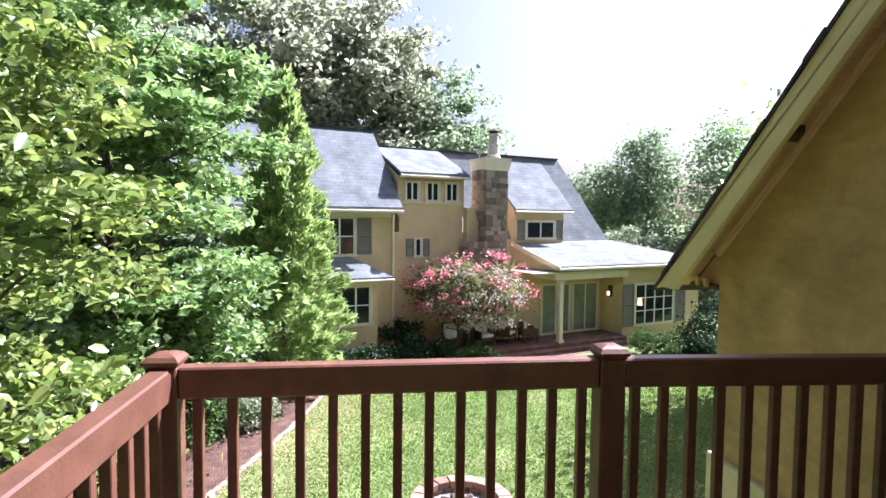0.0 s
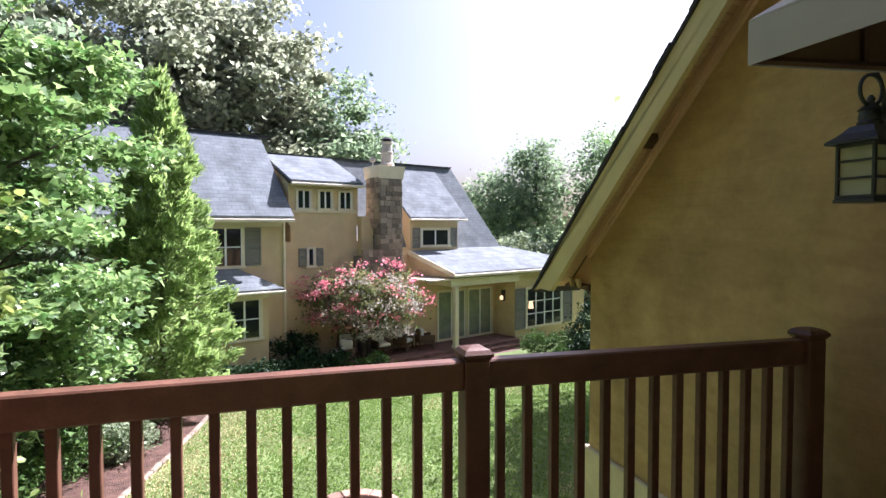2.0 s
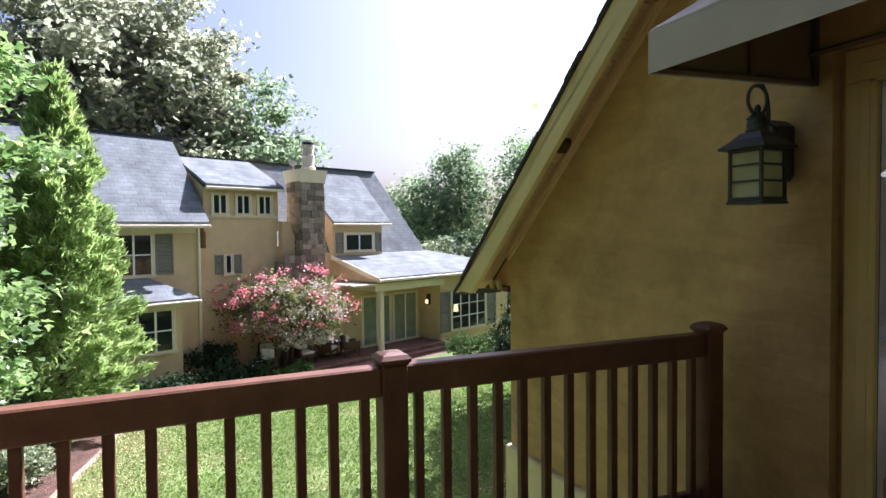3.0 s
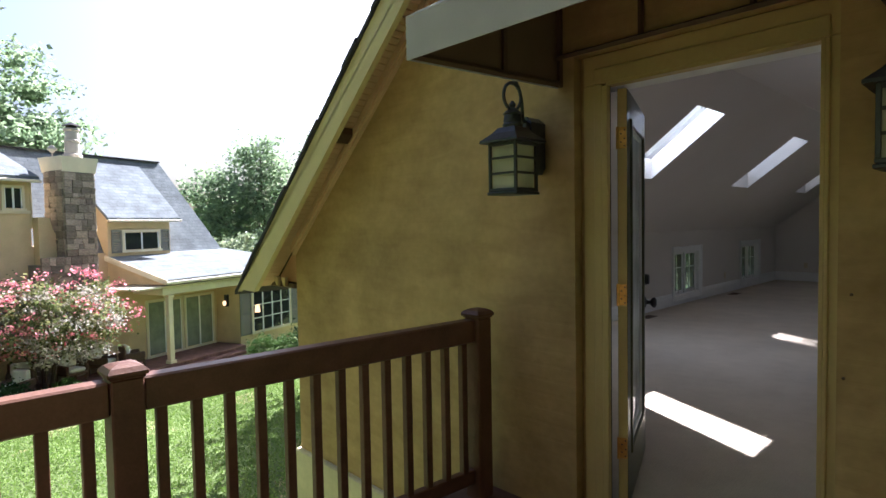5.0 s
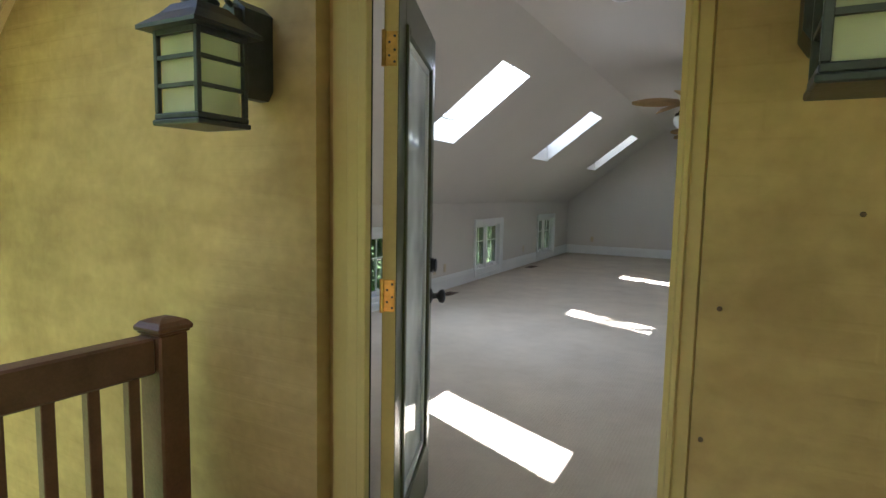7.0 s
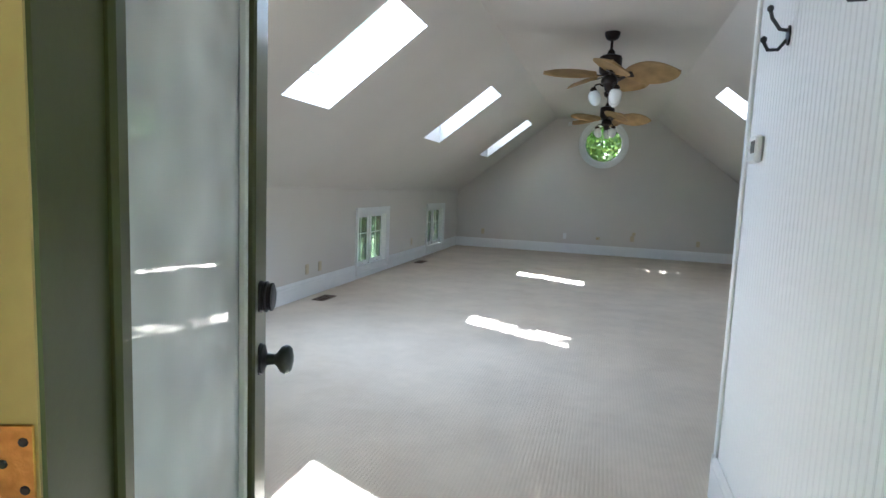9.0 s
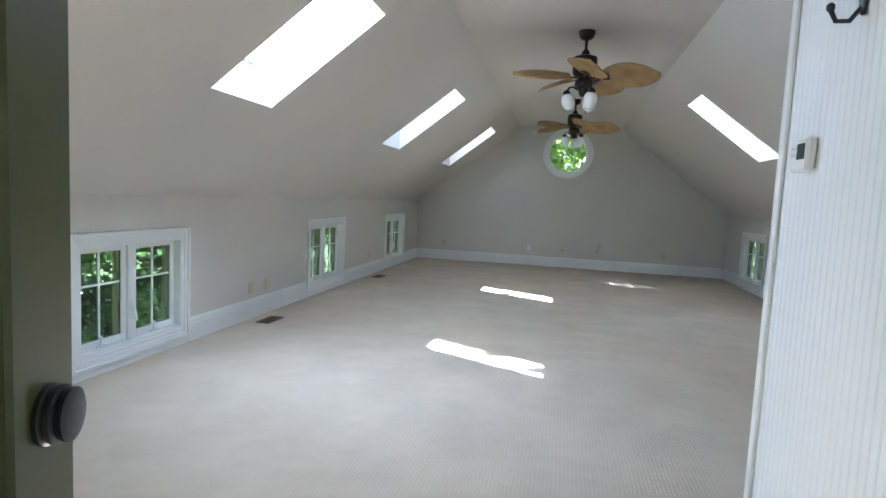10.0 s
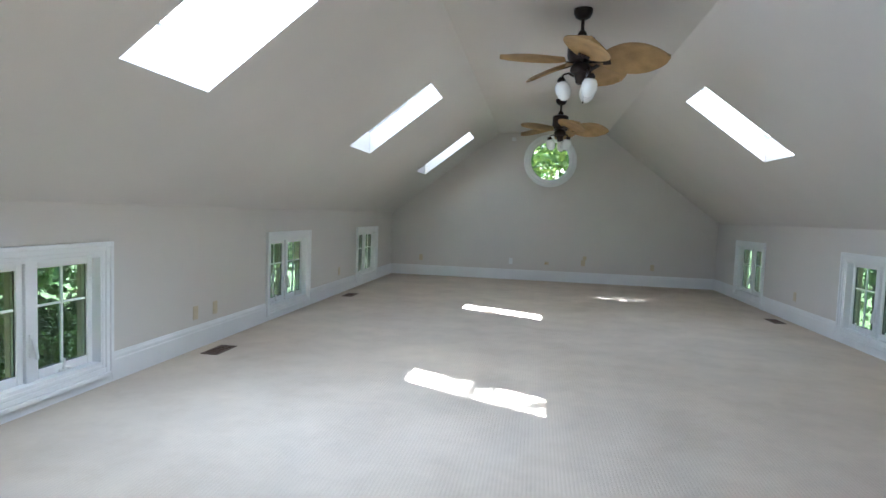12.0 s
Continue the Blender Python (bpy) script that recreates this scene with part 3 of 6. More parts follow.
def roof_sheet(name, sign, lights):
    bm = bmesh.new()
    wall = CX - sign * HALF

    def piece(y0, y1, a, b):
        pts = [(wall + sign * a, y0, KNEE + SLOPE * a + TH + 0.002), (wall + sign * b, y0, KNEE + SLOPE * b + TH + 0.002), (wall + sign * b, y0, KNEE + SLOPE * b + TH + 0.04), (wall + sign * a, y0, KNEE + SLOPE * a + TH + 0.04)]
        prism(bm, pts, (0, y1 - y0, 0))
    y = 0.11
    for s in lights:
        piece(y, s - 0.05, -0.64, HALF)
        piece(s - 0.05, s + SW + 0.05, -0.64, SK0 - 0.05)
        piece(s - 0.05, s + SW + 0.05, SK1 + 0.05, HALF)
        y = s + SW + 0.05
    piece(y, YF + 0.35, -0.64, HALF)
    return setting(name, bm, SHINGLE_DARK, "dark shingle roof with skylights")


roof_sheet("roof_room_west", 1, SKY_L)
roof_sheet("roof_room_east", -1, SKY_R)
slope("ceiling_slope_west", 1, SKY_L)
slope("ceiling_slope_east", -1, SKY_R)
bm = bmesh.new()
box(bm, FL0, FL1, 0.11, YF + 0.14, FLAT, FLAT + TH)
setting("ceiling", bm, WALL, "flat greige painted middle strip of the ceiling")

# skylights: frame, pane, and the sky's light in the opening
ANG = math.degrees(math.atan(SLOPE))
for sign, ys_ in ((1, SKY_L), (-1, SKY_R)):
    for s in ys_:
        mid = (SK0 + SK1) / 2
        ln = (SK1 - SK0) / math.cos(radians(ANG))
        m = pose(CX - sign * (HALF - mid), s + SW / 2, KNEE + SLOPE * mid + TH - 0.02, 0, -sign * ANG, 0)
        sk = thing("skylight", m, "white framed skylight at the top of its well", "skylight", "skylights in the sloping ceiling")
        sk["kind"] = "structure"
        bm = bmesh.new()
        h, w = ln / 2 + 0.12, SW / 2 + 0.12
        box(bm, -h, -h + 0.14, -w, w, 0, 0.12)
        box(bm, h - 0.14, h, -w, w, 0, 0.12)
        box(bm, -h + 0.14, h - 0.14, -w, -w + 0.25, 0, 0.12)
        box(bm, -h + 0.14, h - 0.14, w - 0.25, w, 0, 0.12)
        part("window_frame", bm, WHITE, sk)
        pane = pbox("pane", (-h + 0.14, h - 0.14, -w + 0.25, w - 0.25, 0.09, 0.096), GLASS, sk)
        pane.visible_shadow = False
        lamp = new("skylight_daylight", bpy.data.lights.new("skylight_daylight", "AREA"))
        lamp.data.shape = "RECTANGLE"
        lamp.data.size, lamp.data.size_y = ln, SW
        lamp.data.energy = SKYLIGHT_W[s]
        lamp.data.color = (0.78, 0.89, 1.0)
        lamp.matrix_basis = m @ pose(0, 0, -0.006)

# roof overhang on the gable: shingles, barge board, slatted soffit, frieze, boxed eave end
for sign, nm in ((1, "west"), (-1, "east")):
    def rx(x):
        return CX + sign * (x - CX)

    def band(bm, x0, x1, lo, hi, y, depth):
        prism(bm, [(rx(x0), y, roof_z(x0) + lo), (rx(x1), y, roof_z(x1) + lo), (rx(x1), y, roof_z(x1) + hi), (rx(x0), y, roof_z(x0) + hi)], (0, depth, 0))
    tip = GX0 - 0.46
    bm = bmesh.new()
    for k in range(24):
        a = tip - 0.03 + (CX - tip + 0.03) * k / 24
        b = tip - 0.03 + (CX - tip + 0.03) * (k + 1) / 24
        band(bm, a, b, 0.026, 0.056 + 0.006 * (k % 2), -0.375 - 0.006 * ((k * 7) % 3), 0.5)
    setting("roof_" + nm, bm, SHINGLE_DARK, "dark shingle roof edge over the gable")
    bm = bmesh.new()
    low = 0.885
    xc = GX0 - (roof_z(GX0) - 0.225 - low) / 0.903
    prism(bm, [(rx(tip), -0.36, low), (rx(xc), -0.36, low), (CX, -0.36, roof_z(CX) - 0.225), (CX, -0.36, roof_z(CX) + 0.024), (rx(tip), -0.36, roof_z(tip) + 0.024)], (0, 0.04, 0))
    setting("trim_barge_" + nm, bm, BARGE, "cream painted barge board along the roof slope")
    bm = bmesh.new()
    n = 100
    for i in range(n):
        a = tip + 0.1 + (CX - tip - 0.1) * i / n
        band(bm, a, a + (CX - tip) / n * 0.82, -0.004, 0.01, -0.318, 0.251)
    band(bm, tip + 0.05, CX, 0.0105, 0.024, -0.318, 0.251)
    setting("trim_soffit_" + nm, bm, SOFFIT, "narrow slatted soffit boards under the overhang")
    bm = bmesh.new()
    band(bm, GX0, CX, -0.062, -0.006, -0.115, 0.049)
    band(bm, GX0, CX, -0.085, -0.063, -0.095, 0.029)
    setting("trim_frieze_" + nm, bm, SOFFIT, "painted frieze board where the soffit meets the wall")
    for a in (-1.98, -1.12, -0.26):
        bm = bmesh.new()
        band(bm, a, a + 0.06, -0.05, -0.006, -0.317, 0.2)
        setting("trim_lookout", bm, BROWN_TRIM, "dark brown lookout block under the gable overhang")
    # boxed end of the side eave: lapped slats between two dark boards, corbels below
    bm = bmesh.new()
    for k in range(11):
        z = 0.945 + k * 0.03
        x0 = max(tip + 0.06, GX0 - 0.02 - (roof_z(GX0) - z - 0.02) / 0.903 + 0.02)
        if x0 > GX0 - 0.03:
            continue
        xa, xb = sorted((rx(x0), rx(GX0 - 0.002)))
        prism(bm, [(xa, -0.06, z), (xa, -0.035, z), (xa, -0.035, z + 0.029), (xa, -0.048, z + 0.029)], (xb - xa, 0, 0))
    setting("trim_eave_end_" + nm, bm, SOFFIT, "lapped boards closing the end of the side eave")
    for x0, x1, z0, z1 in ((tip + 0.05, GX0 + 0.0, 0.895, 0.94), (GX0 - 0.13, GX0 + 0.03, 1.215, 1.25)):
        bm = bmesh.new()
        xa, xb = sorted((rx(x0), rx(x1)))
        box(bm, xa, xb, -0.085, -0.02, z0, z1, 0.004)
        setting("trim_eave_board_" + nm, bm, BROWN_TRIM, "dark brown board across the end of the eave")
    for x0 in (GX0 - 0.10, GX0 - 0.22):
        bm = bmesh.new()
        arc = [(x0 - 0.055 * math.cos(radians(a)), 0.985 - 0.075 * math.sin(radians(a))) for a in range(0, 91, 15)]
        prism(bm, [(rx(x0), -0.12, 0.985)] + [(rx(x), -0.12, z) for x, z in arc], (0, 0.03, 0))
        setting("trim_corbel", bm, BARGE, "small cream corbel under the side eave")
    bm = bmesh.new()
    x0, x1 = sorted((rx(tip + 0.02), rx(GX0)))
    box(bm, x0, x1, -0.018, 12.3, 0.91, 0.93)
    setting("trim_eave_" + nm, bm, SOFFIT, "level eave soffit along the side wall")

# ---------- door, casing, threshold ----------
bm = bmesh.new()
for x0, x1, z0, z1 in ((DX0 - 0.135, DX0 - 0.03, -0.05, DZ + 0.012), (DX1 + 0.012, DX1 + 0.062, -0.05, DZ + 0.012), (DX0 - 0.135, DX1 + 0.062, DZ + 0.012, DZ + 0.15)):
    box(bm, x0, x1, -0.018, -0.002, z0, z1, 0.004)
for x0, x1, z0, z1 in ((DX0 - 0.075, DX0 - 0.03, -0.05, DZ + 0.012), (DX1 + 0.012, DX1 + 0.03, -0.05, DZ + 0.012), (DX0 - 0.075, DX1 + 0.03, DZ + 0.012, DZ + 0.085)):
    box(bm, x0, x1, -0.027, -0.0185, z0, z1, 0.005)
setting("door_casing", bm, YELLOW_TRIM, "yellow painted moulded casing round the door")
bm = bmesh.new()
box(bm, DX0 - 0.0295, DX0, -0.034, -0.006, -0.02, DZ, 0.003)
box(bm, DX1, DX1 + 0.012, -0.024, 0.03, -0.02, DZ)
box(bm, DX0 - 0.012, DX1 + 0.012, -0.024, 0.03, DZ, DZ + 0.012)
setting("door_jamb", bm, YELLOW_TRIM, "yellow painted door jamb")
bm = bmesh.new()
box(bm, DX0 - 0.026, DX0 - 0.003, -0.0055, 0.003, 0.01, DZ - 0.002)
setting("trim_weatherstrip", bm, RUBBER, "black rubber weatherstrip along the hinge jamb")
bm = bmesh.new()
box(bm, WX0, DX0 - 0.045, -0.0015, 0.06, -0.02, DZ)
box(bm, WX0, WX0 + 0.012, 0.0605, 0.135, -0.02, DZ)
box(bm, DX1 + 0.001, DX1 + 0.012, 0.031, 0.135, -0.02, DZ)
box(bm, DX0 - 0.044, DX1 + 0.012, 0.031, 0.135, DZ + 0.001, DZ + 0.012)
setting("door_jamb_inner", bm, WHITE, "white painted inner part of the door jamb")
bm = bmesh.new()
box(bm, DX0 - 0.04, DX1, -0.05, 0.11, -0.03, 0.008, 0.004)
setting("door_threshold", bm, BRONZE, "dark metal door threshold")
bm = bmesh.new()
for x0, x1, z0, z1 in ((WX0 - 0.06, WX0 + 0.004, 0, DZ + 0.004), (DX1 + 0.004, DX1 + 0.09, 0, DZ + 0.004), (WX0 - 0.06, DX1 + 0.09, DZ + 0.004, DZ + 0.09)):
    box(bm, x0, x1, 0.137, 0.155, z0, z1, 0.004)
setting("trim_door_inside", bm, WHITE, "white casing on the inner side of the door")

DOOR_TURN = 111.0
door = thing("door_1", pose(0.029, 0.06, 0.012, 0, 0, DOOR_TURN), "olive green glazed door standing open inwards", "door")
door["kind"] = "structure"
DW, DH, DT = 0.815, 2.01, 0.045
SH, SL = 0.12, 0.118                 # widths of the hinge stile and the latch stile
# local: x along the leaf from the hinge, y = 0 outer face
pbox("stile", (0.004, SH, 0, DT, 0, DH), OLIVE, door, 0.003)
pbox("stile", (DW - SL, DW, 0, DT, 0, DH), OLIVE, door, 0.003)
pbox("rail", (SH, DW - SL, 0, DT, DH - 0.13, DH), OLIVE, door)
pbox("rail", (SH, DW - SL, 0, DT, 0, 0.24), OLIVE, door)
pbox("hinge_edge", (0.0005, 0.0038, 0.002, DT - 0.002, 0.002, DH - 0.002), YELLOW_TRIM, door, 0, "yellow painted hinge edge")
for y0, y1, bead, lb in ((-0.009, 0.012, OLIVE, "olive moulding round the glass"), (DT - 0.012, DT + 0.008, mat("pale_glazing_bead", (0.62, 0.64, 0.63), 0.4, 0.08, 5, 60, 0.05), "pale grey moulding on the inner side of the glass")):
    bm = bmesh.new()
    g0, g1 = SH - 0.005, DW - SL + 0.005
    box(bm, g0, g0 + 0.03, y0, y1, 0.235, DH - 0.125, 0.005)
    box(bm, g1 - 0.03, g1, y0, y1, 0.235, DH - 0.125, 0.005)
    box(bm, g0 + 0.03, g1 - 0.03, y0, y1, DH - 0.155, DH - 0.125, 0.005)
    box(bm, g0 + 0.03, g1 - 0.03, y0, y1, 0.235, 0.265, 0.005)
    part("glazing_bead", bm, bead, door, lb)
# added strip before the pane, for the bright inner bead showing through the glass
bm = bmesh.new()
q0, q1 = SH + 0.0255, DW - SL - 0.0255
box(bm, q0, q0 + 0.022, 0.004, 0.0165, 0.2655, DH - 0.1555, 0.002)
box(bm, q1 - 0.022, q1, 0.004, 0.0165, 0.2655, DH - 0.1555, 0.002)
box(bm, q0 + 0.022, q1 - 0.022, 0.004, 0.0165, 0.2655, 0.2855)
box(bm, q0 + 0.022, q1 - 0.022, 0.004, 0.0165, DH - 0.1755, DH - 0.1555)
part("glazing_stop", bm, WHITE, door, "white strip added for the inner moulding seen through the glass")
pn = pbox("pane", (SH + 0.002, DW - SL - 0.002, 0.018, 0.027, 0.242, DH - 0.132), DOOR_GLASS, door)
pn.visible_shadow = False
bm = bmesh.new()
turn_out = Matrix.Rotation(radians(90), 4, "X")
KZ, BZ = 0.906, 1.042
lathe(bm, [(0.034, 0.0), (0.034, 0.004), (0.031, 0.006), (0.032, 0.009), (0.022, 0.012), (0.013, 0.016), (0.011, 0.032), (0.016, 0.038), (0.027, 0.045), (0.031, 0.054), (0.030, 0.061), (0.024, 0.067), (0.012, 0.070)], seg=24, m=Matrix.Translation((DW - 0.06, 0, KZ)) @ turn_out)
part("door_knob", bm, BLACK_IRON, door, "black round door knob", True)
bm = bmesh.new()
lathe(bm, [(0.033, 0.0), (0.033, 0.006), (0.012, 0.012), (0.011, 0.032), (0.027, 0.046), (0.030, 0.056), (0.015, 0.070)], seg=24, m=Matrix.Translation((DW - 0.06, DT, KZ)) @ Matrix.Rotation(radians(-90), 4, "X"))
part("door_knob", bm, BLACK_IRON, door, "black round door knob", True)
bm = bmesh.new()
lathe(bm, [(0.034, 0.0), (0.034, 0.005), (0.031, 0.007), (0.031, 0.010), (0.033, 0.012), (0.033, 0.016), (0.028, 0.018), (0.028, 0.021), (0.030, 0.023), (0.030, 0.027), (0.022, 0.030)], seg=24, m=Matrix.Translation((DW - 0.06, 0, BZ)) @ turn_out)
part("deadbolt", bm, BLACK_IRON, door, "black deadbolt cylinder", True)
pbox("latch_plate", (DW - 0.0005, DW + 0.0015, 0.01, 0.035, KZ - 0.06, KZ + 0.06), BRONZE, door)
pbox("latch_plate", (DW - 0.0005, DW + 0.0015, 0.01, 0.035, BZ - 0.03, BZ + 0.03), BRONZE, door)
for z in (0.30, 1.04, 1.78):
    bm = bmesh.new()
    tube(bm, [(-0.005, DT - 0.001, z - 0.052), (-0.005, DT - 0.001, z + 0.052)], 0.0065, 10)
    box(bm, -0.0022, 0.0003, 0.004, DT - 0.004, z - 0.05, z + 0.05, 0.001)
    hg = part("hinge", bm, BRASS, door, "tarnished brass butt hinge")
    for dy, dz in ((0.012, 0.036), (0.028, 0.018), (0.012, -0.004), (0.028, -0.02), (0.012, -0.038)):
        bm = bmesh.new()
        lathe(bm, [(0.0042, 0), (0.003, 0.0012)], seg=8, m=Matrix.Translation((-0.0022, dy, z + dz)) @ Matrix.Rotation(radians(-90), 4, "Y"))
        part("screw", bm, BLACK_IRON, hg)
for z in (0.312, 1.052, 1.792):
    leaf = thing("trim_hinge_leaf", pose(DX0 - 0.0448, 0, z), "dark brass hinge leaf screwed to the jamb", "hinge", "hinge leaves on the jamb")
    leaf["kind"] = "structure"
    pbox("plate", (0, 0.0022, 0.008, 0.05, -0.05, 0.05), BRASS, leaf, 0.0008)
    for dy, dz in ((0.018, 0.036), (0.036, 0.018), (0.018, -0.004), (0.036, -0.02), (0.018, -0.038)):
        bm = bmesh.new()
        lathe(bm, [(0.0042, 0), (0.003, 0.0012)], seg=8, m=Matrix.Translation((0.0022, dy, dz)) @ Matrix.Rotation(radians(90), 4, "Y"))
        part("screw", bm, BLACK_IRON, leaf)

# ---------- knee wall windows ----------
def knee_window(name, side, y0):
    """side -1: on the west wall; local x points into the room."""
    m = pose(XL, y0 + WW / 2, 0) if side < 0 else pose(XR, y0 + WW / 2, 0, 0, 0, 180)
    w = thing(name, m, "white double casement window low in the knee wall, panes with bars", "window", "knee wall windows")
    w["kind"] = "structure"
    H = WW / 2
    bm = bmesh.new()
    for d0, d1, t in ((0.0, 0.028, 0.034), (0.028, 0.06, 0.024), (0.06, IN, 0.017)):
        a0, a1 = -H + d0, -H + d1
        box(bm, 0.002, t, a0, a1, WZ0 + d0, WZ1 - d0, 0.003)
        box(bm, 0.002, t, -a1, -a0, WZ0 + d0, WZ1 - d0, 0.003)
        box(bm, 0.002, t, a1, -a1, WZ1 - d1, WZ1 - d0, 0.003)
        box(bm, 0.002, t, a1, -a1, WZ0 + d0, WZ0 + d1, 0.003)
    part("casing", bm, WHITE, w)
    bm = bmesh.new()
    h, z0, z1 = H - IN, WZ0 + IN, WZ1 - IN
    D = -0.105
    box(bm, D, 0.012, -h, -h + 0.015, z0, z1)
    box(bm, D, 0.012, h - 0.015, h, z0, z1)
    box(bm, D, 0.012, -h + 0.015, h - 0.015, z1 - 0.015, z1)
    part("window_frame", bm, WHITE, w)
    bm = bmesh.new()
    box(bm, D, 0.012, -h + 0.015, h - 0.015, z0, z0 + 0.02)
    box(bm, D + 0.02, D + 0.075, -0.03, 0.03, z0 + 0.02, z1 - 0.015, 0.003)
    part("window_sill", bm, WHITE, w)
    for s in (-1, 1):
        a, b = sorted((s * 0.03, s * (h - 0.015)))
        c0, c1 = z0 + 0.02, z1 - 0.015
        bm = bmesh.new()
        q = 0.042
        box(bm, D + 0.015, D + 0.055, a, a + q, c0, c1, 0.003)
        box(bm, D + 0.015, D + 0.055, b - q, b, c0, c1, 0.003)
        box(bm, D + 0.015, D + 0.055, a + q, b - q, c1 - q, c1, 0.003)
        box(bm, D + 0.015, D + 0.055, a + q, b - q, c0, c0 + q + 0.012, 0.003)
        sash = part("sash", bm, WHITE, w)
        pane = pbox("pane", (D + 0.030, D + 0.036, a + q, b - q, c0 + q + 0.012, c1 - q), KNEE_GLASS, sash)
        pane.visible_shadow = False
        bm = bmesh.new()
        mid = (a + b) / 2
        box(bm, D + 0.025, D + 0.041, mid - 0.007, mid + 0.007, c0 + q + 0.012, c1 - q)
        zc = c0 + (c1 - c0) * 0.62
        box(bm, D + 0.0255, D + 0.0405, a + q, b - q, zc - 0.007, zc + 0.007)
        part("glazing_bar", bm, WHITE, sash)
        bm = bmesh.new()
        for y_ in (a + q, b - q - 0.004):
            box(bm, D + 0.0365, D + 0.042, y_, y_ + 0.004, c0 + q + 0.012, c1 - q)
        box(bm, D + 0.0365, D + 0.042, a + q + 0.004, b - q - 0.004, c0 + q + 0.012, c0 + q + 0.016)
        part("seal", bm, RUBBER, sash, "black glazing seal")
        bm = bmesh.new()
        for y_ in (a + q - 0.003, b - q - 0.003):
            box(bm, D - 0.02, D + 0.014, y_, y_ + 0.006, c0 + q, c1 - q + 0.01)
        part("outer_stop", bm, FLUE, sash, "tan outer stop beside the glass")
        bm = bmesh.new()
        box(bm, D + 0.05, D + 0.062, -s * 0 + mid - 0.045, mid + 0.045, z0 + 0.021, z0 + 0.04, 0.003)
        tube(bm, [(D + 0.06, mid + 0.02, z0 + 0.035), (D + 0.085, mid + 0.01, z0 + 0.045), (D + 0.085, mid - 0.035, z0 + 0.055)], 0.008, 6)
        tube(bm, [(D + 0.085, mid - 0.035, z0 + 0.045), (D + 0.09, mid - 0.038, z0 + 0.11)], 0.010, 6)
        part("crank_handle", bm, PLASTIC, w)
    bm = bmesh.new()
    box(bm, D + 0.075, D + 0.087, -0.017, 0.017, z0 + 0.17, z0 + 0.31, 0.004)
    tube(bm, [(D + 0.088, 0, z0 + 0.28), (D + 0.105, 0.006, z0 + 0.22), (D + 0.11, 0.010, z0 + 0.16)], 0.010, 6)
    part("latch", bm, PLASTIC, w)
    return w


for i, y in enumerate(WIN_L):
    knee_window("window_%d" % (i + 1), -1, y)
for i, y in enumerate(WIN_R):
    knee_window("window_%d" % (i + 4), 1, y)

rw = thing("window_6", pose(RWX, YF, RWZ), "round white framed window high in the gable wall", "window")
rw["kind"] = "structure"
bm = bmesh.new()
prof = [(RWR - 0.012, 0.14), (RWR - 0.012, -0.012), (RWR + 0.0, -0.022), (RWR + 0.045, -0.022), (RWR + 0.055, -0.032), (RWR + 0.085, -0.032), (RWR + 0.09, -0.002)]
seg = 48
rings = [[bm.verts.new((r * math.cos(2 * math.pi * i / seg), d, r * math.sin(2 * math.pi * i / seg))) for i in range(seg)] for r, d in prof]
for a, b in zip(rings, rings[1:]):
    for i in range(seg):
        bm.faces.new((a[i], a[(i + 1) % seg], b[(i + 1) % seg], b[i]))
part("window_frame", bm, WHITE, rw, "", True)
bm = bmesh.new()
for r0, r1, d0, d1 in ((RWR - 0.05, RWR - 0.013, 0.06, 0.10),):
    lo = [[bm.verts.new((r * math.cos(2 * math.pi * i / seg), d, r * math.sin(2 * math.pi * i / seg))) for i in range(seg)] for r, d in ((r0, d0), (r1, d0), (r1, d1), (r0, d1))]
    for k in range(4):
        a, b = lo[k], lo[(k + 1) % 4]
        for i in range(seg):
            bm.faces.new((a[i], a[(i + 1) % seg], b[(i + 1) % seg], b[i]))
part("sash", bm, WHITE, rw, "", True)
bm = bmesh.new()
lathe(bm, [(RWR - 0.05, 0.0), (RWR - 0.05, 0.006)], seg=40, m=pose(0, 0.085, 0, 90))
pn = part("pane", bm, GLASS, rw)
pn.visible_shadow = False

# ---------- baseboards ----------
def baseboard(name, a, b, inward):
    """A moulded board from a to b along a wall; inward is the way into the room."""
    bm = bmesh.new()
    a, b, n = Vector((*a, 0)), Vector((*b, 0)), Vector((*inward, 0))
    prof = [(0.001, 0.0), (0.018, 0.0), (0.018, 0.145), (0.014, 0.152), (0.014, 0.172), (0.009, 0.185), (0.006, 0.198), (0.001, 0.2)]
    prism(bm, [a + n * d + Vector((0, 0, z)) for d, z in prof], b - a)
    return setting(name, bm, WHITE, "tall white moulded baseboard")


def base_run(name, x, inward, wins, y0, y1):
    y = y0
    for w in wins:
        if w > y:
            baseboard(name, (x, y), (x, w), (inward, 0))
        y = w + WW
        bm = bmesh.new()
        xx = sorted((x + inward * 0.001, x + inward * 0.016))
        box(bm, xx[0], xx[1], w, w + WW, 0, WZ0 - 0.001)
        setting(name, bm, WHITE, "low white board under a window")
    baseboard(name, (x, y), (x, y1), (inward, 0))


PX, PY = 0.985, 2.32                     # beadboard partition: its face and its end
base_run("baseboard_west", XL, 1, WIN_L, 0.16, YF)
base_run("baseboard_east", XR, -1, WIN_R, PY + 0.12, YF)
baseboard("baseboard_north", (XL + 0.019, YF), (XR - 0.019, YF), (0, -1))
baseboard("baseboard_south", (XL + 0.02, 0.134), (WX0 - 0.062, 0.134), (0, 1))
baseboard("baseboard_partition", (PX, 0.16), (PX, PY), (-1, 0))
baseboard("baseboard_partition_end", (PX - 0.017, PY), (XR, PY), (0, 1))

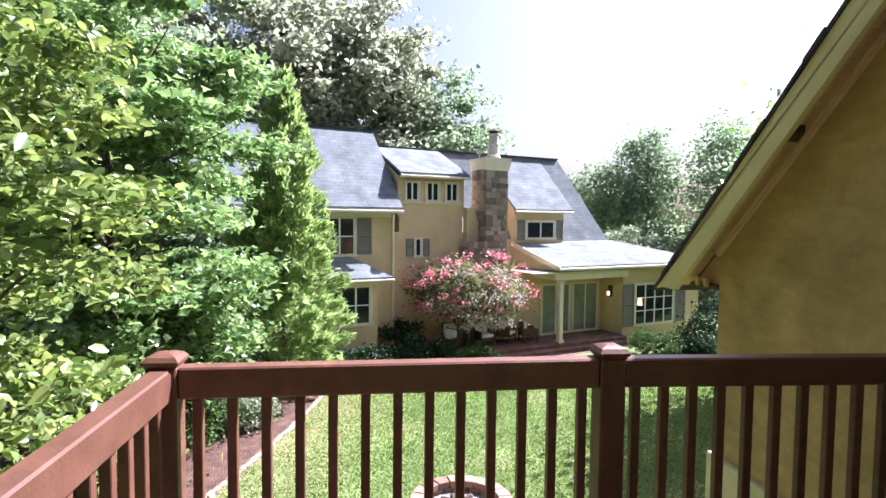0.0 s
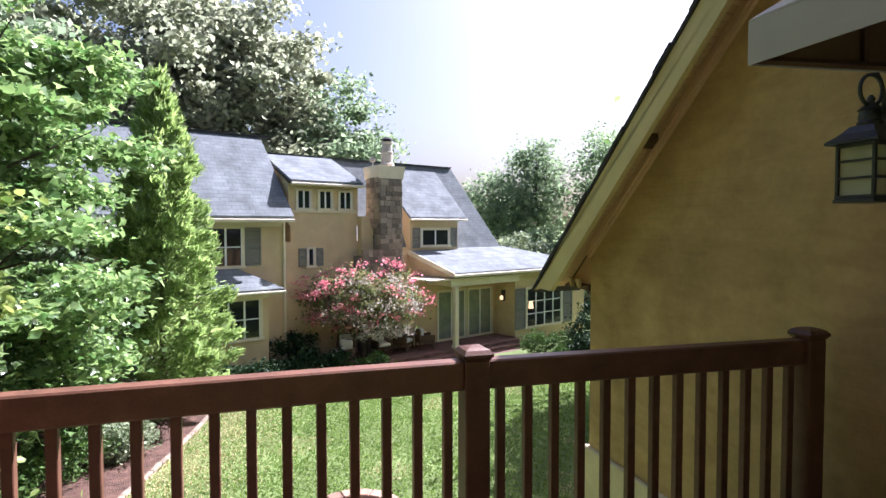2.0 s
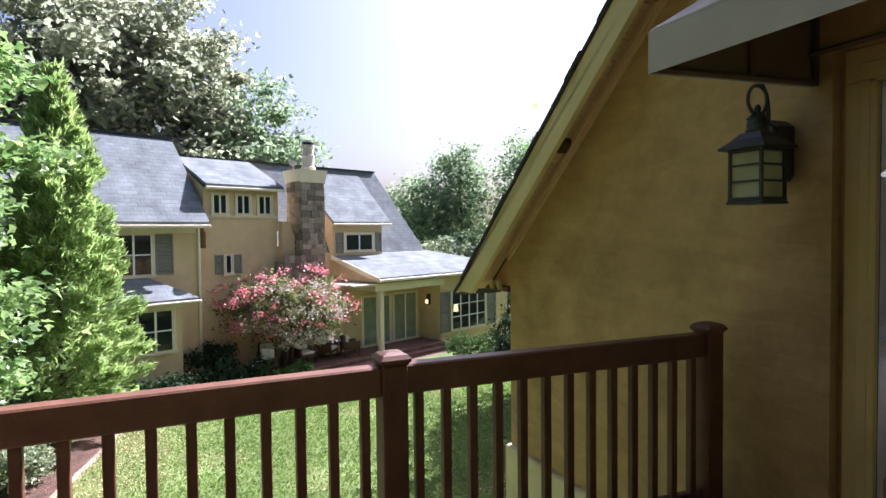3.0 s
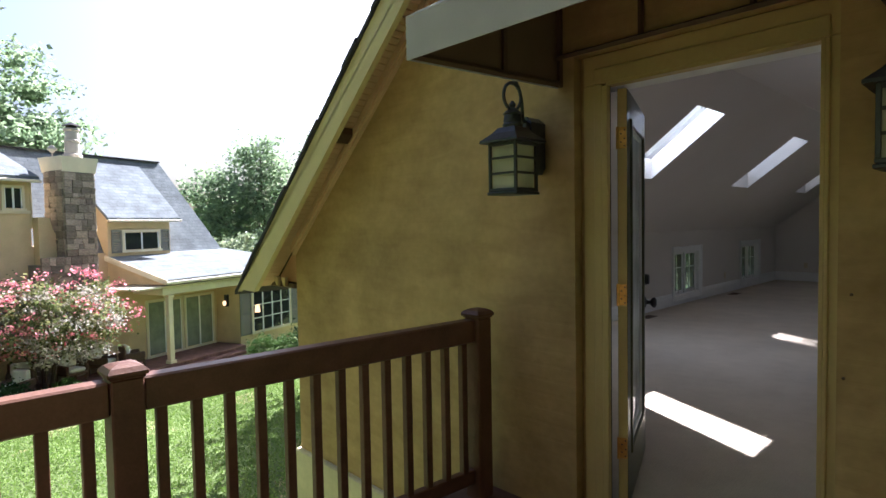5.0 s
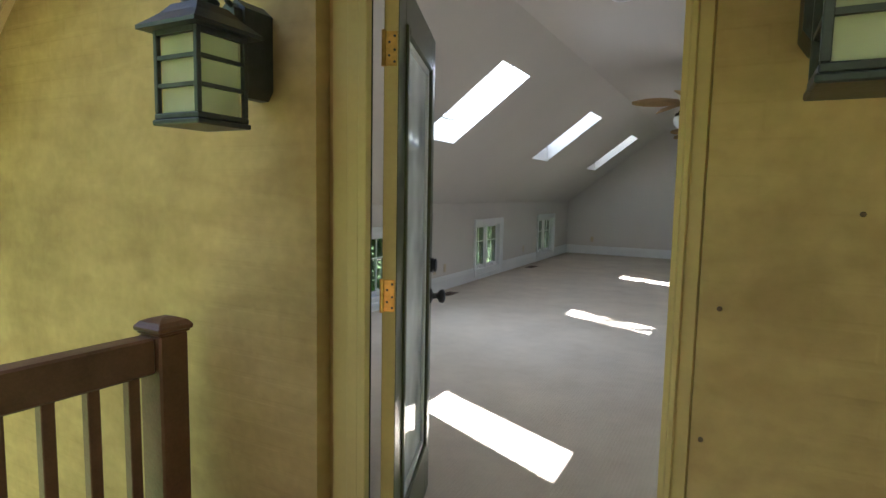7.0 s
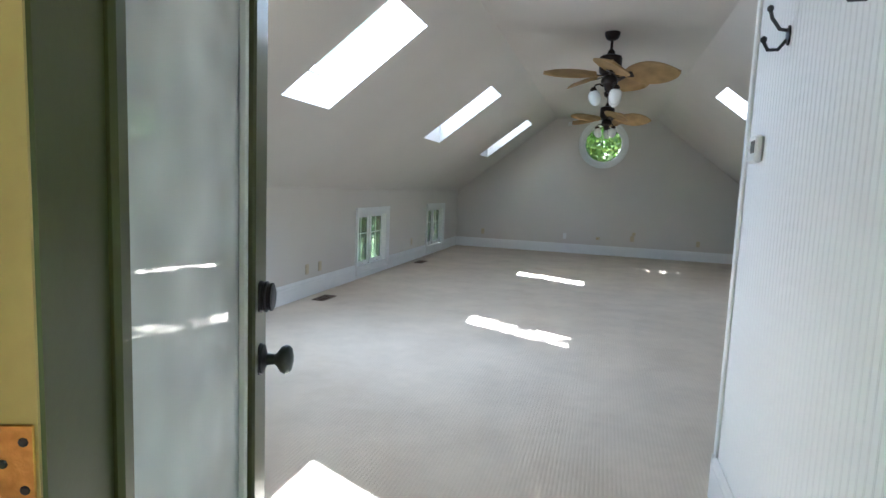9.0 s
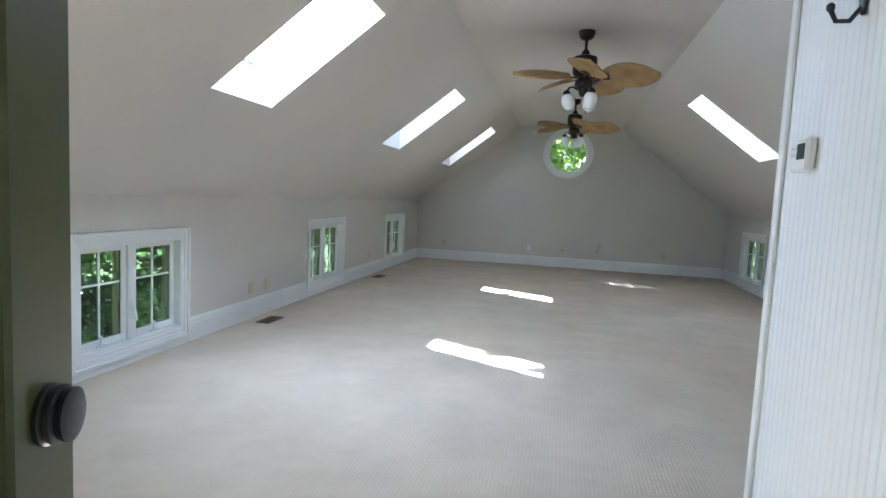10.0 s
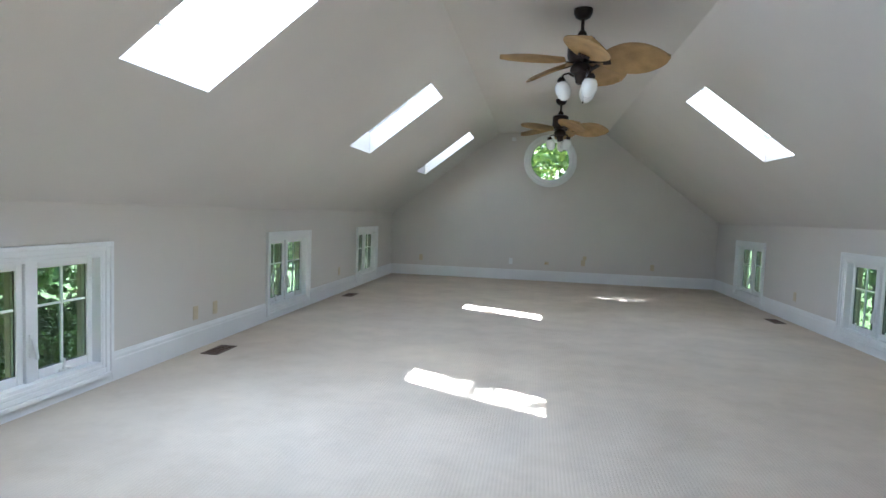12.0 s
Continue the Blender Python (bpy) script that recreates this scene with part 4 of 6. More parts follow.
# ---------- beadboard partition ----------
bm = bmesh.new()
prism(bm, [(PX + 0.012, 0.135, 0), (PX + 0.012, 0.135, ceil_z(PX)), (FL1, 0.135, FLAT), (XR, 0.135, KNEE), (XR, 0.135, 0)], (0, PY - 0.135, 0))
part_wall = setting("wall_partition", bm, BEAD, "partition clad in white painted beadboard")
bead_me = None
nb = 60
step = (PY - 0.137) / nb
for i in range(nb):
    if bead_me is None:
        bm = bmesh.new()
        prism(bm, [(0.011, 0.0, 0.2), (0.0012, 0.0, 0.2), (0.0, 0.0025, 0.2), (0.0, step - 0.008, 0.2), (0.0014, step - 0.006, 0.2), (0.0, step - 0.004, 0.2), (0.0, step - 0.002, 0.2), (0.0012, step, 0.2), (0.011, step, 0.2)], (0, 0, FLAT - 0.202))
        bead_me = finish("plank", bm, BEAD)
    p = new("plank", bead_me)
    p.parent = part_wall
    p.location = (PX, 0.137 + i * step, 0)
bm = bmesh.new()
box(bm, PX - 0.006, PX + 0.05, PY + 0.001, PY + 0.016, 0.2, FLAT - 0.002, 0.002)
box(bm, PX - 0.013, PX - 0.001, PY - 0.04, PY + 0.001, 0.2005, FLAT - 0.002, 0.002)
setting("trim_partition_end", bm, WHITE, "white corner board at the end of the partition")

# ---------- things on the partition ----------
th = thing("thermostat", pose(PX - 0.001, 2.11, 1.485), "white wall thermostat with a small grey display", "thermostat")
pbox("body", (-0.028, 0, -0.06, 0.06, -0.05, 0.05), PLASTIC, th, 0.008)
pbox("screen", (-0.030, -0.0275, -0.045, 0.005, -0.015, 0.03), SCREEN, th, 0, "dark grey display")
for dy, dz in ((0.025, 0.02), (0.025, 0.0), (0.045, 0.02), (0.045, 0.0)):
    pbox("button", (-0.031, -0.0275, dy - 0.006, dy + 0.006, dz - 0.005, dz + 0.005), PLASTIC, th, 0.001)


def coat_hook(m):
    h = thing("coat_hook", m, "black iron double coat hook screwed to the beadboard", "hook", "coat hooks")
    bm = bmesh.new()
    lathe(bm, [(0.016, 0), (0.016, 0.005), (0.01, 0.009)], seg=14, m=Matrix.Diagonal((1, 1, 2.0, 1)) @ Matrix.Rotation(radians(-90), 4, "Y"))
    part("plate", bm, BLACK_IRON, h, "", True)
    bm = bmesh.new()
    tube(bm, [(-0.004, 0, -0.01), (-0.03, 0, -0.045), (-0.06, 0, -0.045), (-0.073, 0, -0.02)], 0.006, 8)
    lathe(bm, [(0.004, -0.011), (0.010, -0.005), (0.010, 0.005), (0.004, 0.011)], c=(-0.074, 0, -0.012), seg=10)
    part("prong", bm, BLACK_IRON, h, "", True)
    bm = bmesh.new()
    tube(bm, [(-0.004, 0, 0.015), (-0.03, 0, 0.02), (-0.055, 0, 0.055), (-0.062, 0, 0.08)], 0.006, 8)
    lathe(bm, [(0.004, -0.011), (0.010, -0.005), (0.010, 0.005), (0.004, 0.011)], c=(-0.063, 0, 0.086), seg=10)
    part("prong", bm, BLACK_IRON, h, "", True)
    return h


hk = coat_hook(pose(PX - 0.002, 1.87, 1.835))
copy_thing(hk, pose(PX - 0.002, 1.2, 1.785))
copy_thing(hk, pose(PX - 0.002, 0.68, 1.785))


# ---------- outlets and vents ----------
def outlet(m, material, label, slots=True):
    o = thing("wall_outlet", m, label, "outlet", "wall outlets")
    pbox("plate", (-0.035, 0.035, 0.0005, 0.006, -0.058, 0.058), material, o, 0.002)
    for z in (-0.025, 0.025):
        pbox("socket", (-0.016, 0.016, 0.006, 0.009, z - 0.014, z + 0.014), material, o, 0.002)
    return o


o1 = outlet(pose(XL, 5.40, 0.31, 0, 0, -90), ALMOND, "almond plastic wall outlet above the baseboard")
for m in (pose(XL, 5.70, 0.31, 0, 0, -90), pose(XL, 8.99, 0.33, 0, 0, -90), pose(XR, 8.79, 0.33, 0, 0, 90), pose(-2.11, YF, 0.35, 0, 0, 180), pose(2.30, YF, 0.35, 0, 0, 180)):
    copy_thing(o1, m)
outlet(pose(-0.33, YF, 0.355, 0, 0, 180), PLASTIC, "white plastic wall outlet above the baseboard")
jack = thing("cable_jack", pose(0.346, YF, 0.345, 0, 0, 180), "small almond cable plate with a stub of cable", "outlet")
pbox("plate", (-0.05, 0.03, 0.0005, 0.008, -0.03, 0.03), ALMOND, jack, 0.002)
bm = bmesh.new()
tube(bm, [(0, 0.006, 0), (0, 0.03, 0), (0.015, 0.04, -0.01)], 0.006, 8)
part("cable", bm, BRASS, jack)
phone = thing("phone_plate", pose(1.038, YF, 0.42, 0, 0, 180), "almond double wall plate with two boxes", "outlet")
pbox("plate", (-0.04, 0.04, 0.0005, 0.01, -0.10, 0.02), ALMOND, phone, 0.002)
pbox("box", (-0.06, 0.01, 0.0005, 0.03, 0.025, 0.09), ALMOND, phone, 0.003)
sensor = thing("motion_sensor", pose(-0.36, YF, 2.70, 0, 0, 180), "small white motion sensor on the gable wall", "sensor")
pbox("body", (-0.04, 0.04, 0.0005, 0.035, -0.035, 0.035), PLASTIC, sensor, 0.008)


def floor_vent(m):
    v = thing("floor_vent", m, "brown metal floor register set in the carpet", "vent", "floor vents")
    bm = bmesh.new()
    w, h = 0.16, 0.075
    box(bm, -w, w, -h, -h + 0.016, 0.001, 0.007, 0.002)
    box(bm, -w, w, h - 0.016, h, 0.001, 0.007, 0.002)
    box(bm, -w, -w + 0.018, -h + 0.016, h - 0.016, 0.001, 0.007)
    box(bm, w - 0.018, w, -h + 0.016, h - 0.016, 0.001, 0.007)
    part("frame", bm, VENT, v)
    pbox("backing", (-w + 0.018, w - 0.018, -h + 0.016, h - 0.016, 0.0005, 0.0015), BLACK_IRON, v)
    for i in range(14):
        x = -w + 0.03 + i * 0.02
        pbox("slat", (x, x + 0.009, -h + 0.016, h - 0.016, 0.0015, 0.006), VENT, v)
    return v


fv = floor_vent(pose(-2.50, 5.41, 0, 0, 0, 90))
copy_thing(fv, pose(-2.50, 8.87, 0, 0, 0, 90))
copy_thing(fv, pose(3.19, 8.77, 0, 0, 0, 90))

rl = thing("recessed_light", pose(0.10, 2.99, FLAT), "white recessed ceiling light, unlit", "light")
bm = bmesh.new()
lathe(bm, [(0.085, -0.001), (0.085, -0.008), (0.06, -0.012), (0.055, -0.002)], seg=28)
part("trim_ring", bm, WHITE, rl, "", True)
bm = bmesh.new()
lathe(bm, [(0.052, -0.0015), (0.052, -0.004), (0.02, -0.006)], seg=24)
part("bulb_face", bm, OPAL, rl, "", True)


# ---------- ceiling fans ----------
def ceiling_fan(m, turn):
    f = thing("ceiling_fan", m, "dark bronze ceiling fan with palm leaf blades and opal shades", "ceiling fan", "ceiling fans")
    bm = bmesh.new()
    lathe(bm, [(0.03, -0.075), (0.055, -0.06), (0.07, -0.03), (0.072, 0.0)], seg=24)
    part("canopy", bm, BRONZE, f, "", True)
    bm = bmesh.new()
    lathe(bm, [(0.013, -0.20), (0.013, -0.07)], seg=14)
    lathe(bm, [(0.034, -0.205), (0.036, -0.185), (0.026, -0.165), (0.016, -0.155)], seg=20)
    part("downrod", bm, BRONZE, f, "", True)
    bm = bmesh.new()
    lathe(bm, [(0.06, -0.40), (0.085, -0.385), (0.10, -0.37), (0.105, -0.345), (0.105, -0.24), (0.098, -0.222), (0.06, -0.208), (0.035, -0.203)], seg=32)
    part("motor", bm, BRONZE, f, "", True)
    bm = bmesh.new()
    lathe(bm, [(0.02, -0.56), (0.035, -0.545), (0.04, -0.52), (0.05, -0.49), (0.075, -0.475), (0.08, -0.45), (0.07, -0.42), (0.05, -0.401)], seg=28)
    part("switch_housing", bm, BRONZE, f, "", True)
    for k in range(FAN_BLADES):
        a = radians(turn + 360 / FAN_BLADES * k)
        spin = Matrix.Rotation(a, 4, "Z") @ Matrix.Translation((0, 0, -0.395)) @ Matrix.Rotation(radians(-23), 4, "X")
        bm = bmesh.new()
        box(bm, 0.06, 0.2, -0.012, 0.012, -0.008, 0.0, 0.002)
        box(bm, 0.16, 0.22, -0.045, 0.045, -0.006, -0.001, 0.002)
        bmesh.ops.transform(bm, matrix=spin, verts=bm.verts[:])
        part("blade_iron", bm, BRONZE, f)
        bm = bmesh.new()
        n = 16
        top, bot = [], []
        for i in range(n + 1):
            t = i / n
            x = 0.14 + 0.50 * t
            w = 0.178 * max(0.012, math.sin(math.pi * min(1.0, t * 0.965 + 0.035)) ** 0.62)
            row = []
            for j in range(7):
                s = j / 3 - 1
                y = s * w
                z = 0.006 + 0.022 * (1 - s * s) - 0.025 * t * t + 0.003 * (j % 2)
                row.append((x, y, z))
            top.append([bm.verts.new(p) for p in row])
            bot.append([bm.verts.new((p[0], p[1], p[2] - 0.007)) for p in row])
        for i in range(n):
            for j in range(6):
                bm.faces.new((top[i][j], top[i + 1][j], top[i + 1][j + 1], top[i][j + 1]))
                bm.faces.new((bot[i][j], bot[i][j + 1], bot[i + 1][j + 1], bot[i + 1][j]))
            for j, A in ((0, 1), (6, 1)):
                bm.faces.new((top[i][j], bot[i][j], bot[i + 1][j], top[i + 1][j]))
        for i in (0, n):
            for j in range(6):
                bm.faces.new((top[i][j], top[i][j + 1], bot[i][j + 1], bot[i][j]))
        bmesh.ops.transform(bm, matrix=spin, verts=bm.verts[:])
        part("blade", bm, PALM, f, "tan woven palm leaf blade", True)
    for k in range(3):
        a = radians(60 + 120 * k)
        c, s = math.cos(a), math.sin(a)
        bm = bmesh.new()
        tube(bm, [(c * 0.05, s * 0.05, -0.50), (c * 0.09, s * 0.09, -0.475), (c * 0.125, s * 0.125, -0.485), (c * 0.14, s * 0.14, -0.515)], 0.008, 8)
        lathe(bm, [(0.028, -0.545), (0.034, -0.53), (0.02, -0.508)], c=(c * 0.14, s * 0.14, 0), seg=16)
        arm = part("lamp_arm", bm, BRONZE, f, "", True)
        bm = bmesh.new()
        lathe(bm, [(0.010, -0.686), (0.030, -0.676), (0.048, -0.652), (0.059, -0.617), (0.057, -0.58), (0.045, -0.552), (0.028, -0.542)], c=(0, 0, 0.545), seg=22, m=Matrix.Translation((c * 0.14, s * 0.14, -0.545)) @ Matrix.Rotation(radians(16), 4, Vector((-s, c, 0))))
        part("shade", bm, OPAL, arm, "white opal glass egg-shaped shade", True)
    bm = bmesh.new()
    tube(bm, [(0.03, 0.02, -0.55), (0.03, 0.02, -0.68)], 0.0015, 5)
    lathe(bm, [(0.003, -0.70), (0.006, -0.69), (0.003, -0.68)], c=(0.03, 0.02, 0), seg=8)
    part("pull_chain", bm, BRONZE, f)
    return f


FAN_BLADES = 5
fan = ceiling_fan(pose(0.405, 5.50, FLAT), -16)
copy_thing(fan, pose(0.385, 8.86, FLAT, 0, 0, 18))

# ---------- balcony ----------
DKZ = -0.06
RX, RY = -0.775, -3.60
deck = thing("balcony_deck", pose(0, 0, DKZ), "brown stained timber balcony deck", "deck")
bm = bmesh.new()
box(bm, RX - 0.10, 2.55, RY - 0.10, RY - 0.05, -0.3, -0.033)
box(bm, RX - 0.10, RX - 0.05, RY - 0.05, -0.07, -0.3, -0.033)
box(bm, 2.5, 2.55, RY - 0.05, -0.07, -0.3, -0.033)
for k in range(8):
    box(bm, RX - 0.05 + k * 0.44, RX - 0.01 + k * 0.44, RY - 0.05, -0.07, -0.28, -0.033)
part("joists", bm, DECK_FLOOR, deck)
bm = bmesh.new()
box(bm, RX - 0.10, 2.55, 0, 0.138, -0.032, 0.0, 0.004)
board_me = finish("board", bm, DECK_FLOOR)
nbd = int((-0.07 - (RY - 0.1)) / 0.146)
for i in range(nbd):
    b = new("board", board_me)
    b.parent = deck
    b.location = (0, -0.07 - (i + 1) * 0.1455, 0)
for k, (px, py) in enumerate(((RX, RY), (2.4, RY), (RX, -1.9))):
    pbox("support_post", (px - 0.07, px + 0.07, py - 0.07, py + 0.07, ground_z(px) - 0.2 - DKZ, -0.3), DECK, deck, 0.006)

PW = 0.052


def post_mesh():
    bm = bmesh.new()
    box(bm, -PW, PW, -PW, PW, 0, 0.935, 0.006)
    return finish("post", bm, DECK)


def cap_mesh():
    bm = bmesh.new()
    c = PW + 0.012
    box(bm, -PW - 0.004, PW + 0.004, -PW - 0.004, PW + 0.004, 0.936, 0.944, 0.002)
    box(bm, -c, c, -c, c, 0.9445, 0.962, 0.004)
    rings = [[bm.verts.new((x * r, y * r, z)) for x, y in ((-1, -1), (1, -1), (1, 1), (-1, 1))] for r, z in ((c - 0.004, 0.9622), (c * 0.78, 0.973), (c * 0.5, 0.981), (c * 0.2, 0.985))]
    bm.faces.new(rings[0][::-1])
    bm.faces.new(rings[-1])
    for a, b in zip(rings, rings[1:]):
        for i in range(4):
            bm.faces.new((a[i], a[(i + 1) % 4], b[(i + 1) % 4], b[i]))
    return finish("post_cap", bm, DECK)


POST, CAP = post_mesh(), cap_mesh()
bm = bmesh.new()
box(bm, -0.018, 0.018, -0.018, 0.018, 0.15, 0.81, 0.003)
BAL = finish("baluster", bm, DECK)
HZ = 0.902 - DKZ


def railing(posts, label):
    r = thing("railing", pose(0, 0, DKZ), label, "railing", "balcony railings")
    for p in posts:
        if len(p) > 2:
            continue
        for me in (POST, CAP):
            o = new(me.name, me)
            o.parent = r
            o.location = (p[0], p[1], 0.0)
            o.scale = (1, 1, (0.957 - DKZ) / 0.985)
    for p, q in zip(posts, posts[1:]):
        a, b = Vector(p[:2]), Vector(q[:2])
        d = (b - a).normalized()
        a2, b2 = a + d * PW, b - d * PW
        ln = (b2 - a2).length
        m = Matrix.Translation((a2.x, a2.y, 0)) @ Matrix.Rotation(math.atan2(d.y, d.x), 4, "Z")
        bm = bmesh.new()
        box(bm, 0, ln, -0.038, 0.038, HZ - 0.118, HZ, 0.007, m)
        part("top_rail", bm, DECK, r)
        bm = bmesh.new()
        box(bm, 0, ln, -0.022, 0.022, 0.09, 0.165, 0.004, m)
        part("bottom_rail", bm, DECK, r)
        n = max(1, round(ln / 0.122))
        for i in range(n):
            o = new("baluster", BAL)
            o.parent = r
            c = a2 + d * (ln * (i + 0.5) / n)
            o.location = (c.x, c.y, 0.0)
            o.scale = (1, 1, (HZ - 0.1) / 0.81)
            o.rotation_euler = (0, 0, math.atan2(d.y, d.x))
    return r


railing([(RX + 0.095, -0.22), (RX, -1.885), (RX, RY)], "dark brown stained wooden balcony railing meeting the wall")
railing([(RX, RY, 0), (0.9, RY), (2.45, RY)], "brown stained wooden railing along the balcony front, sunlit")

# screws left in the brick beside the door
for x, z in ((0.925, 1.135), (0.905, 0.84), (1.16, 1.345)):
    bm = bmesh.new()
    lathe(bm, [(0.0055, 0.0), (0.0055, 0.004), (0.003, 0.006)], seg=10, m=Matrix.Translation((x, SKIN, z)) @ Matrix.Rotation(radians(90), 4, "X"))
    setting("trim_screw", bm, VENT, "rusty screw head in the painted brick")

# ---------- wall lanterns ----------
def lantern(m):
    L = thing("wall_lantern", m, "black iron carriage lantern with pale seedy glass", "wall lamp", "lanterns beside the door")
    h, z0, z1 = 0.075, 0.0, 0.225
    bm = bmesh.new()
    box(bm, -h - 0.012, h + 0.012, -h - 0.012, h + 0.012, z0 - 0.014, z0, 0.003)
    box(bm, -h - 0.008, h + 0.008, -h - 0.008, h + 0.008, z0 + 0.0005, z0 + 0.016, 0.003)
    part("base_plate", bm, BLACK_IRON, L)
    for sx in (-1, 1):
        for sy in (-1, 1):
            pbox("corner_post", (sx * h - 0.007, sx * h + 0.007, sy * h - 0.007, sy * h + 0.007, z0 + 0.016, z1), BLACK_IRON, L, 0.002)
    bm = bmesh.new()
    for zz in (0.085, 0.155):
        for s in (-1, 1):
            box(bm, -h + 0.007, h - 0.007, s * h - 0.005, s * h + 0.005, zz - 0.005, zz + 0.005)
            box(bm, s * h - 0.005, s * h + 0.005, -h + 0.007, h - 0.007, zz - 0.005, zz + 0.005)
    for s in (-1, 1):
        box(bm, -h + 0.007, h - 0.007, s * h - 0.006, s * h + 0.006, z1 - 0.014, z1)
        box(bm, s * h - 0.006, s * h + 0.006, -h + 0.007, h - 0.007, z1 - 0.014, z1)
    part("glazing_bar", bm, BLACK_IRON, L)
    for s in (-1, 1):
        g = h - 0.006
        for dims in ((-g, g, s * (g - 0.004) - 0.002, s * (g - 0.004) + 0.002), (s * (g - 0.004) - 0.002, s * (g - 0.004) + 0.002, -g + 0.007, g - 0.007)):
            gp_ = pbox("pane", (*dims, z0 + 0.017, z1 - 0.002), MILK, L, 0, "pale yellowish seedy glass")
            gp_.visible_shadow = False
    bm = bmesh.new()
    rings = []
    for r, z in ((h + 0.035, z1), (h + 0.035, z1 + 0.01), (h - 0.005, z1 + 0.045), (0.05, z1 + 0.07), (0.042, z1 + 0.074)):
        rings.append([bm.verts.new((x * r, y * r, z)) for x, y in ((-1, -1), (1, -1), (1, 1), (-1, 1))])
    for a, b in zip(rings, rings[1:]):
        for i in range(4):
            bm.faces.new((a[i], a[(i + 1) % 4], b[(i + 1) % 4], b[i]))
    bm.faces.new(rings[0][::-1])
    bm.faces.new(rings[-1])
    part("hood", bm, BLACK_IRON, L)
    bm = bmesh.new()
    lathe(bm, [(0.045, z1 + 0.073), (0.048, z1 + 0.085), (0.04, z1 + 0.095), (0.043, z1 + 0.105), (0.038, z1 + 0.13), (0.046, z1 + 0.135), (0.03, z1 + 0.15), (0.012, z1 + 0.165), (0.016, z1 + 0.18), (0.006, z1 + 0.195)], seg=20)
    part("chimney_cap", bm, BLACK_IRON, L, "", True)
    bm = bmesh.new()
    R = 0.062
    c = (0, 0.0, z1 + 0.215)
    pts = [(0, c[1] + R * math.cos(a), c[2] + R * math.sin(a)) for a in [radians(270 - 12 * i) for i in range(31)]]
    tube(bm, pts, 0.008, 8)
    pts = [(0, 0.0, z1 + 0.275), (0, 0.03, z1 + 0.283), (0, 0.055, z1 + 0.25), (0, 0.07, z1 + 0.20), (-0.012, 0.09, z1 + 0.15), (-0.03, 0.115, z1 + 0.125), (-0.04, 0.14, z1 + 0.12)]
    tube(bm, pts, 0.0085, 8)
    pts = [(0, 0.012 * math.cos(a), z1 + 0.292 + 0.012 * math.sin(a)) for a in [radians(-90 + 30 * i) for i in range(9)]]
    tube(bm, pts, 0.006, 7)
    part("scroll_arm", bm, BLACK_IRON, L, "", True)
    bm = bmesh.new()
    prism(bm, [(-0.09, 0.165, z1 - 0.10), (-0.07, 0.165, z1 - 0.13), (-0.035, 0.165, z1 - 0.13), (-0.015, 0.165, z1 - 0.10), (-0.015, 0.165, z1 + 0.12), (-0.052, 0.165, z1 + 0.15), (-0.09, 0.165, z1 + 0.12)], (0, 0.11, 0))
    prism(bm, [(-0.075, 0.135, z1 - 0.02), (-0.025, 0.135, z1 - 0.02), (-0.025, 0.135, z1 + 0.115), (-0.05, 0.135, z1 + 0.135), (-0.075, 0.135, z1 + 0.115)], (0, 0.0295, 0))
    part("back_plate", bm, BLACK_IRON, L)
    bm = bmesh.new()
    lathe(bm, [(0.012, 0.017), (0.012, 0.085), (0.005, 0.09)], seg=12)
    part("candle_tube", bm, PLASTIC, L)
    return L


ln = lantern(pose(-0.33, -0.34, 1.545))
copy_thing(ln, pose(1.12, -0.34, 1.55))

# ---------- awning over the door ----------
aw = thing("door_awning", pose(0, 0, 0), "grey canvas awning with a brown lining on a metal frame", "awning")
AX0, AX1, AY, AZ = -0.27, 1.06, -1.03, 2.01
bm = bmesh.new()
prism(bm, [(AX0, AY, AZ), (AX1, AY, AZ), (AX1, AY, AZ + 0.15), (AX0, AY, AZ + 0.15)], (0, 0.006, 0))
part("valance", bm, AWNING, aw)
bm = bmesh.new()
prism(bm, [(AX0, AY, AZ + 0.151), (AX1, AY, AZ + 0.151), (AX1, -0.067, AZ + 0.72), (AX0, -0.067, AZ + 0.72)], (0, 0, 0.008))
part("canopy", bm, AWNING, aw)
for x in (AX0, AX1 - 0.006):
    bm = bmesh.new()
    prism(bm, [(x, AY + 0.007, AZ), (x, -0.067, AZ + 0.04), (x, -0.067, AZ + 0.715), (x, AY + 0.007, AZ + 0.15)], (0.006, 0, 0))
    part("side_panel", bm, AWNING, aw)
bm = bmesh.new()
prism(bm, [(AX0 + 0.008, AY + 0.012, AZ + 0.14), (AX1 - 0.008, AY + 0.012, AZ + 0.14), (AX1 - 0.008, -0.069, AZ + 0.70), (AX0 + 0.008, -0.069, AZ + 0.70)], (0, 0, 0.004))
part("lining", bm, AWNING_IN, aw, "brown canvas lining")
for x in (AX0 + 0.008, AX1 - 0.012):
    bm = bmesh.new()
    prism(bm, [(x, AY + 0.012, AZ + 0.005), (x, -0.069, AZ + 0.045), (x, -0.069, AZ + 0.69), (x, AY + 0.012, AZ + 0.135)], (0.004, 0, 0))
    part("lining", bm, AWNING_IN, aw, "brown canvas lining")
T = 0.013


def bar(a, b):
    bm = bmesh.new()
    tube(bm, [a, b], T, 4)
    part("frame_bar", bm, BROWN_TRIM, aw, "dark brown square tube")


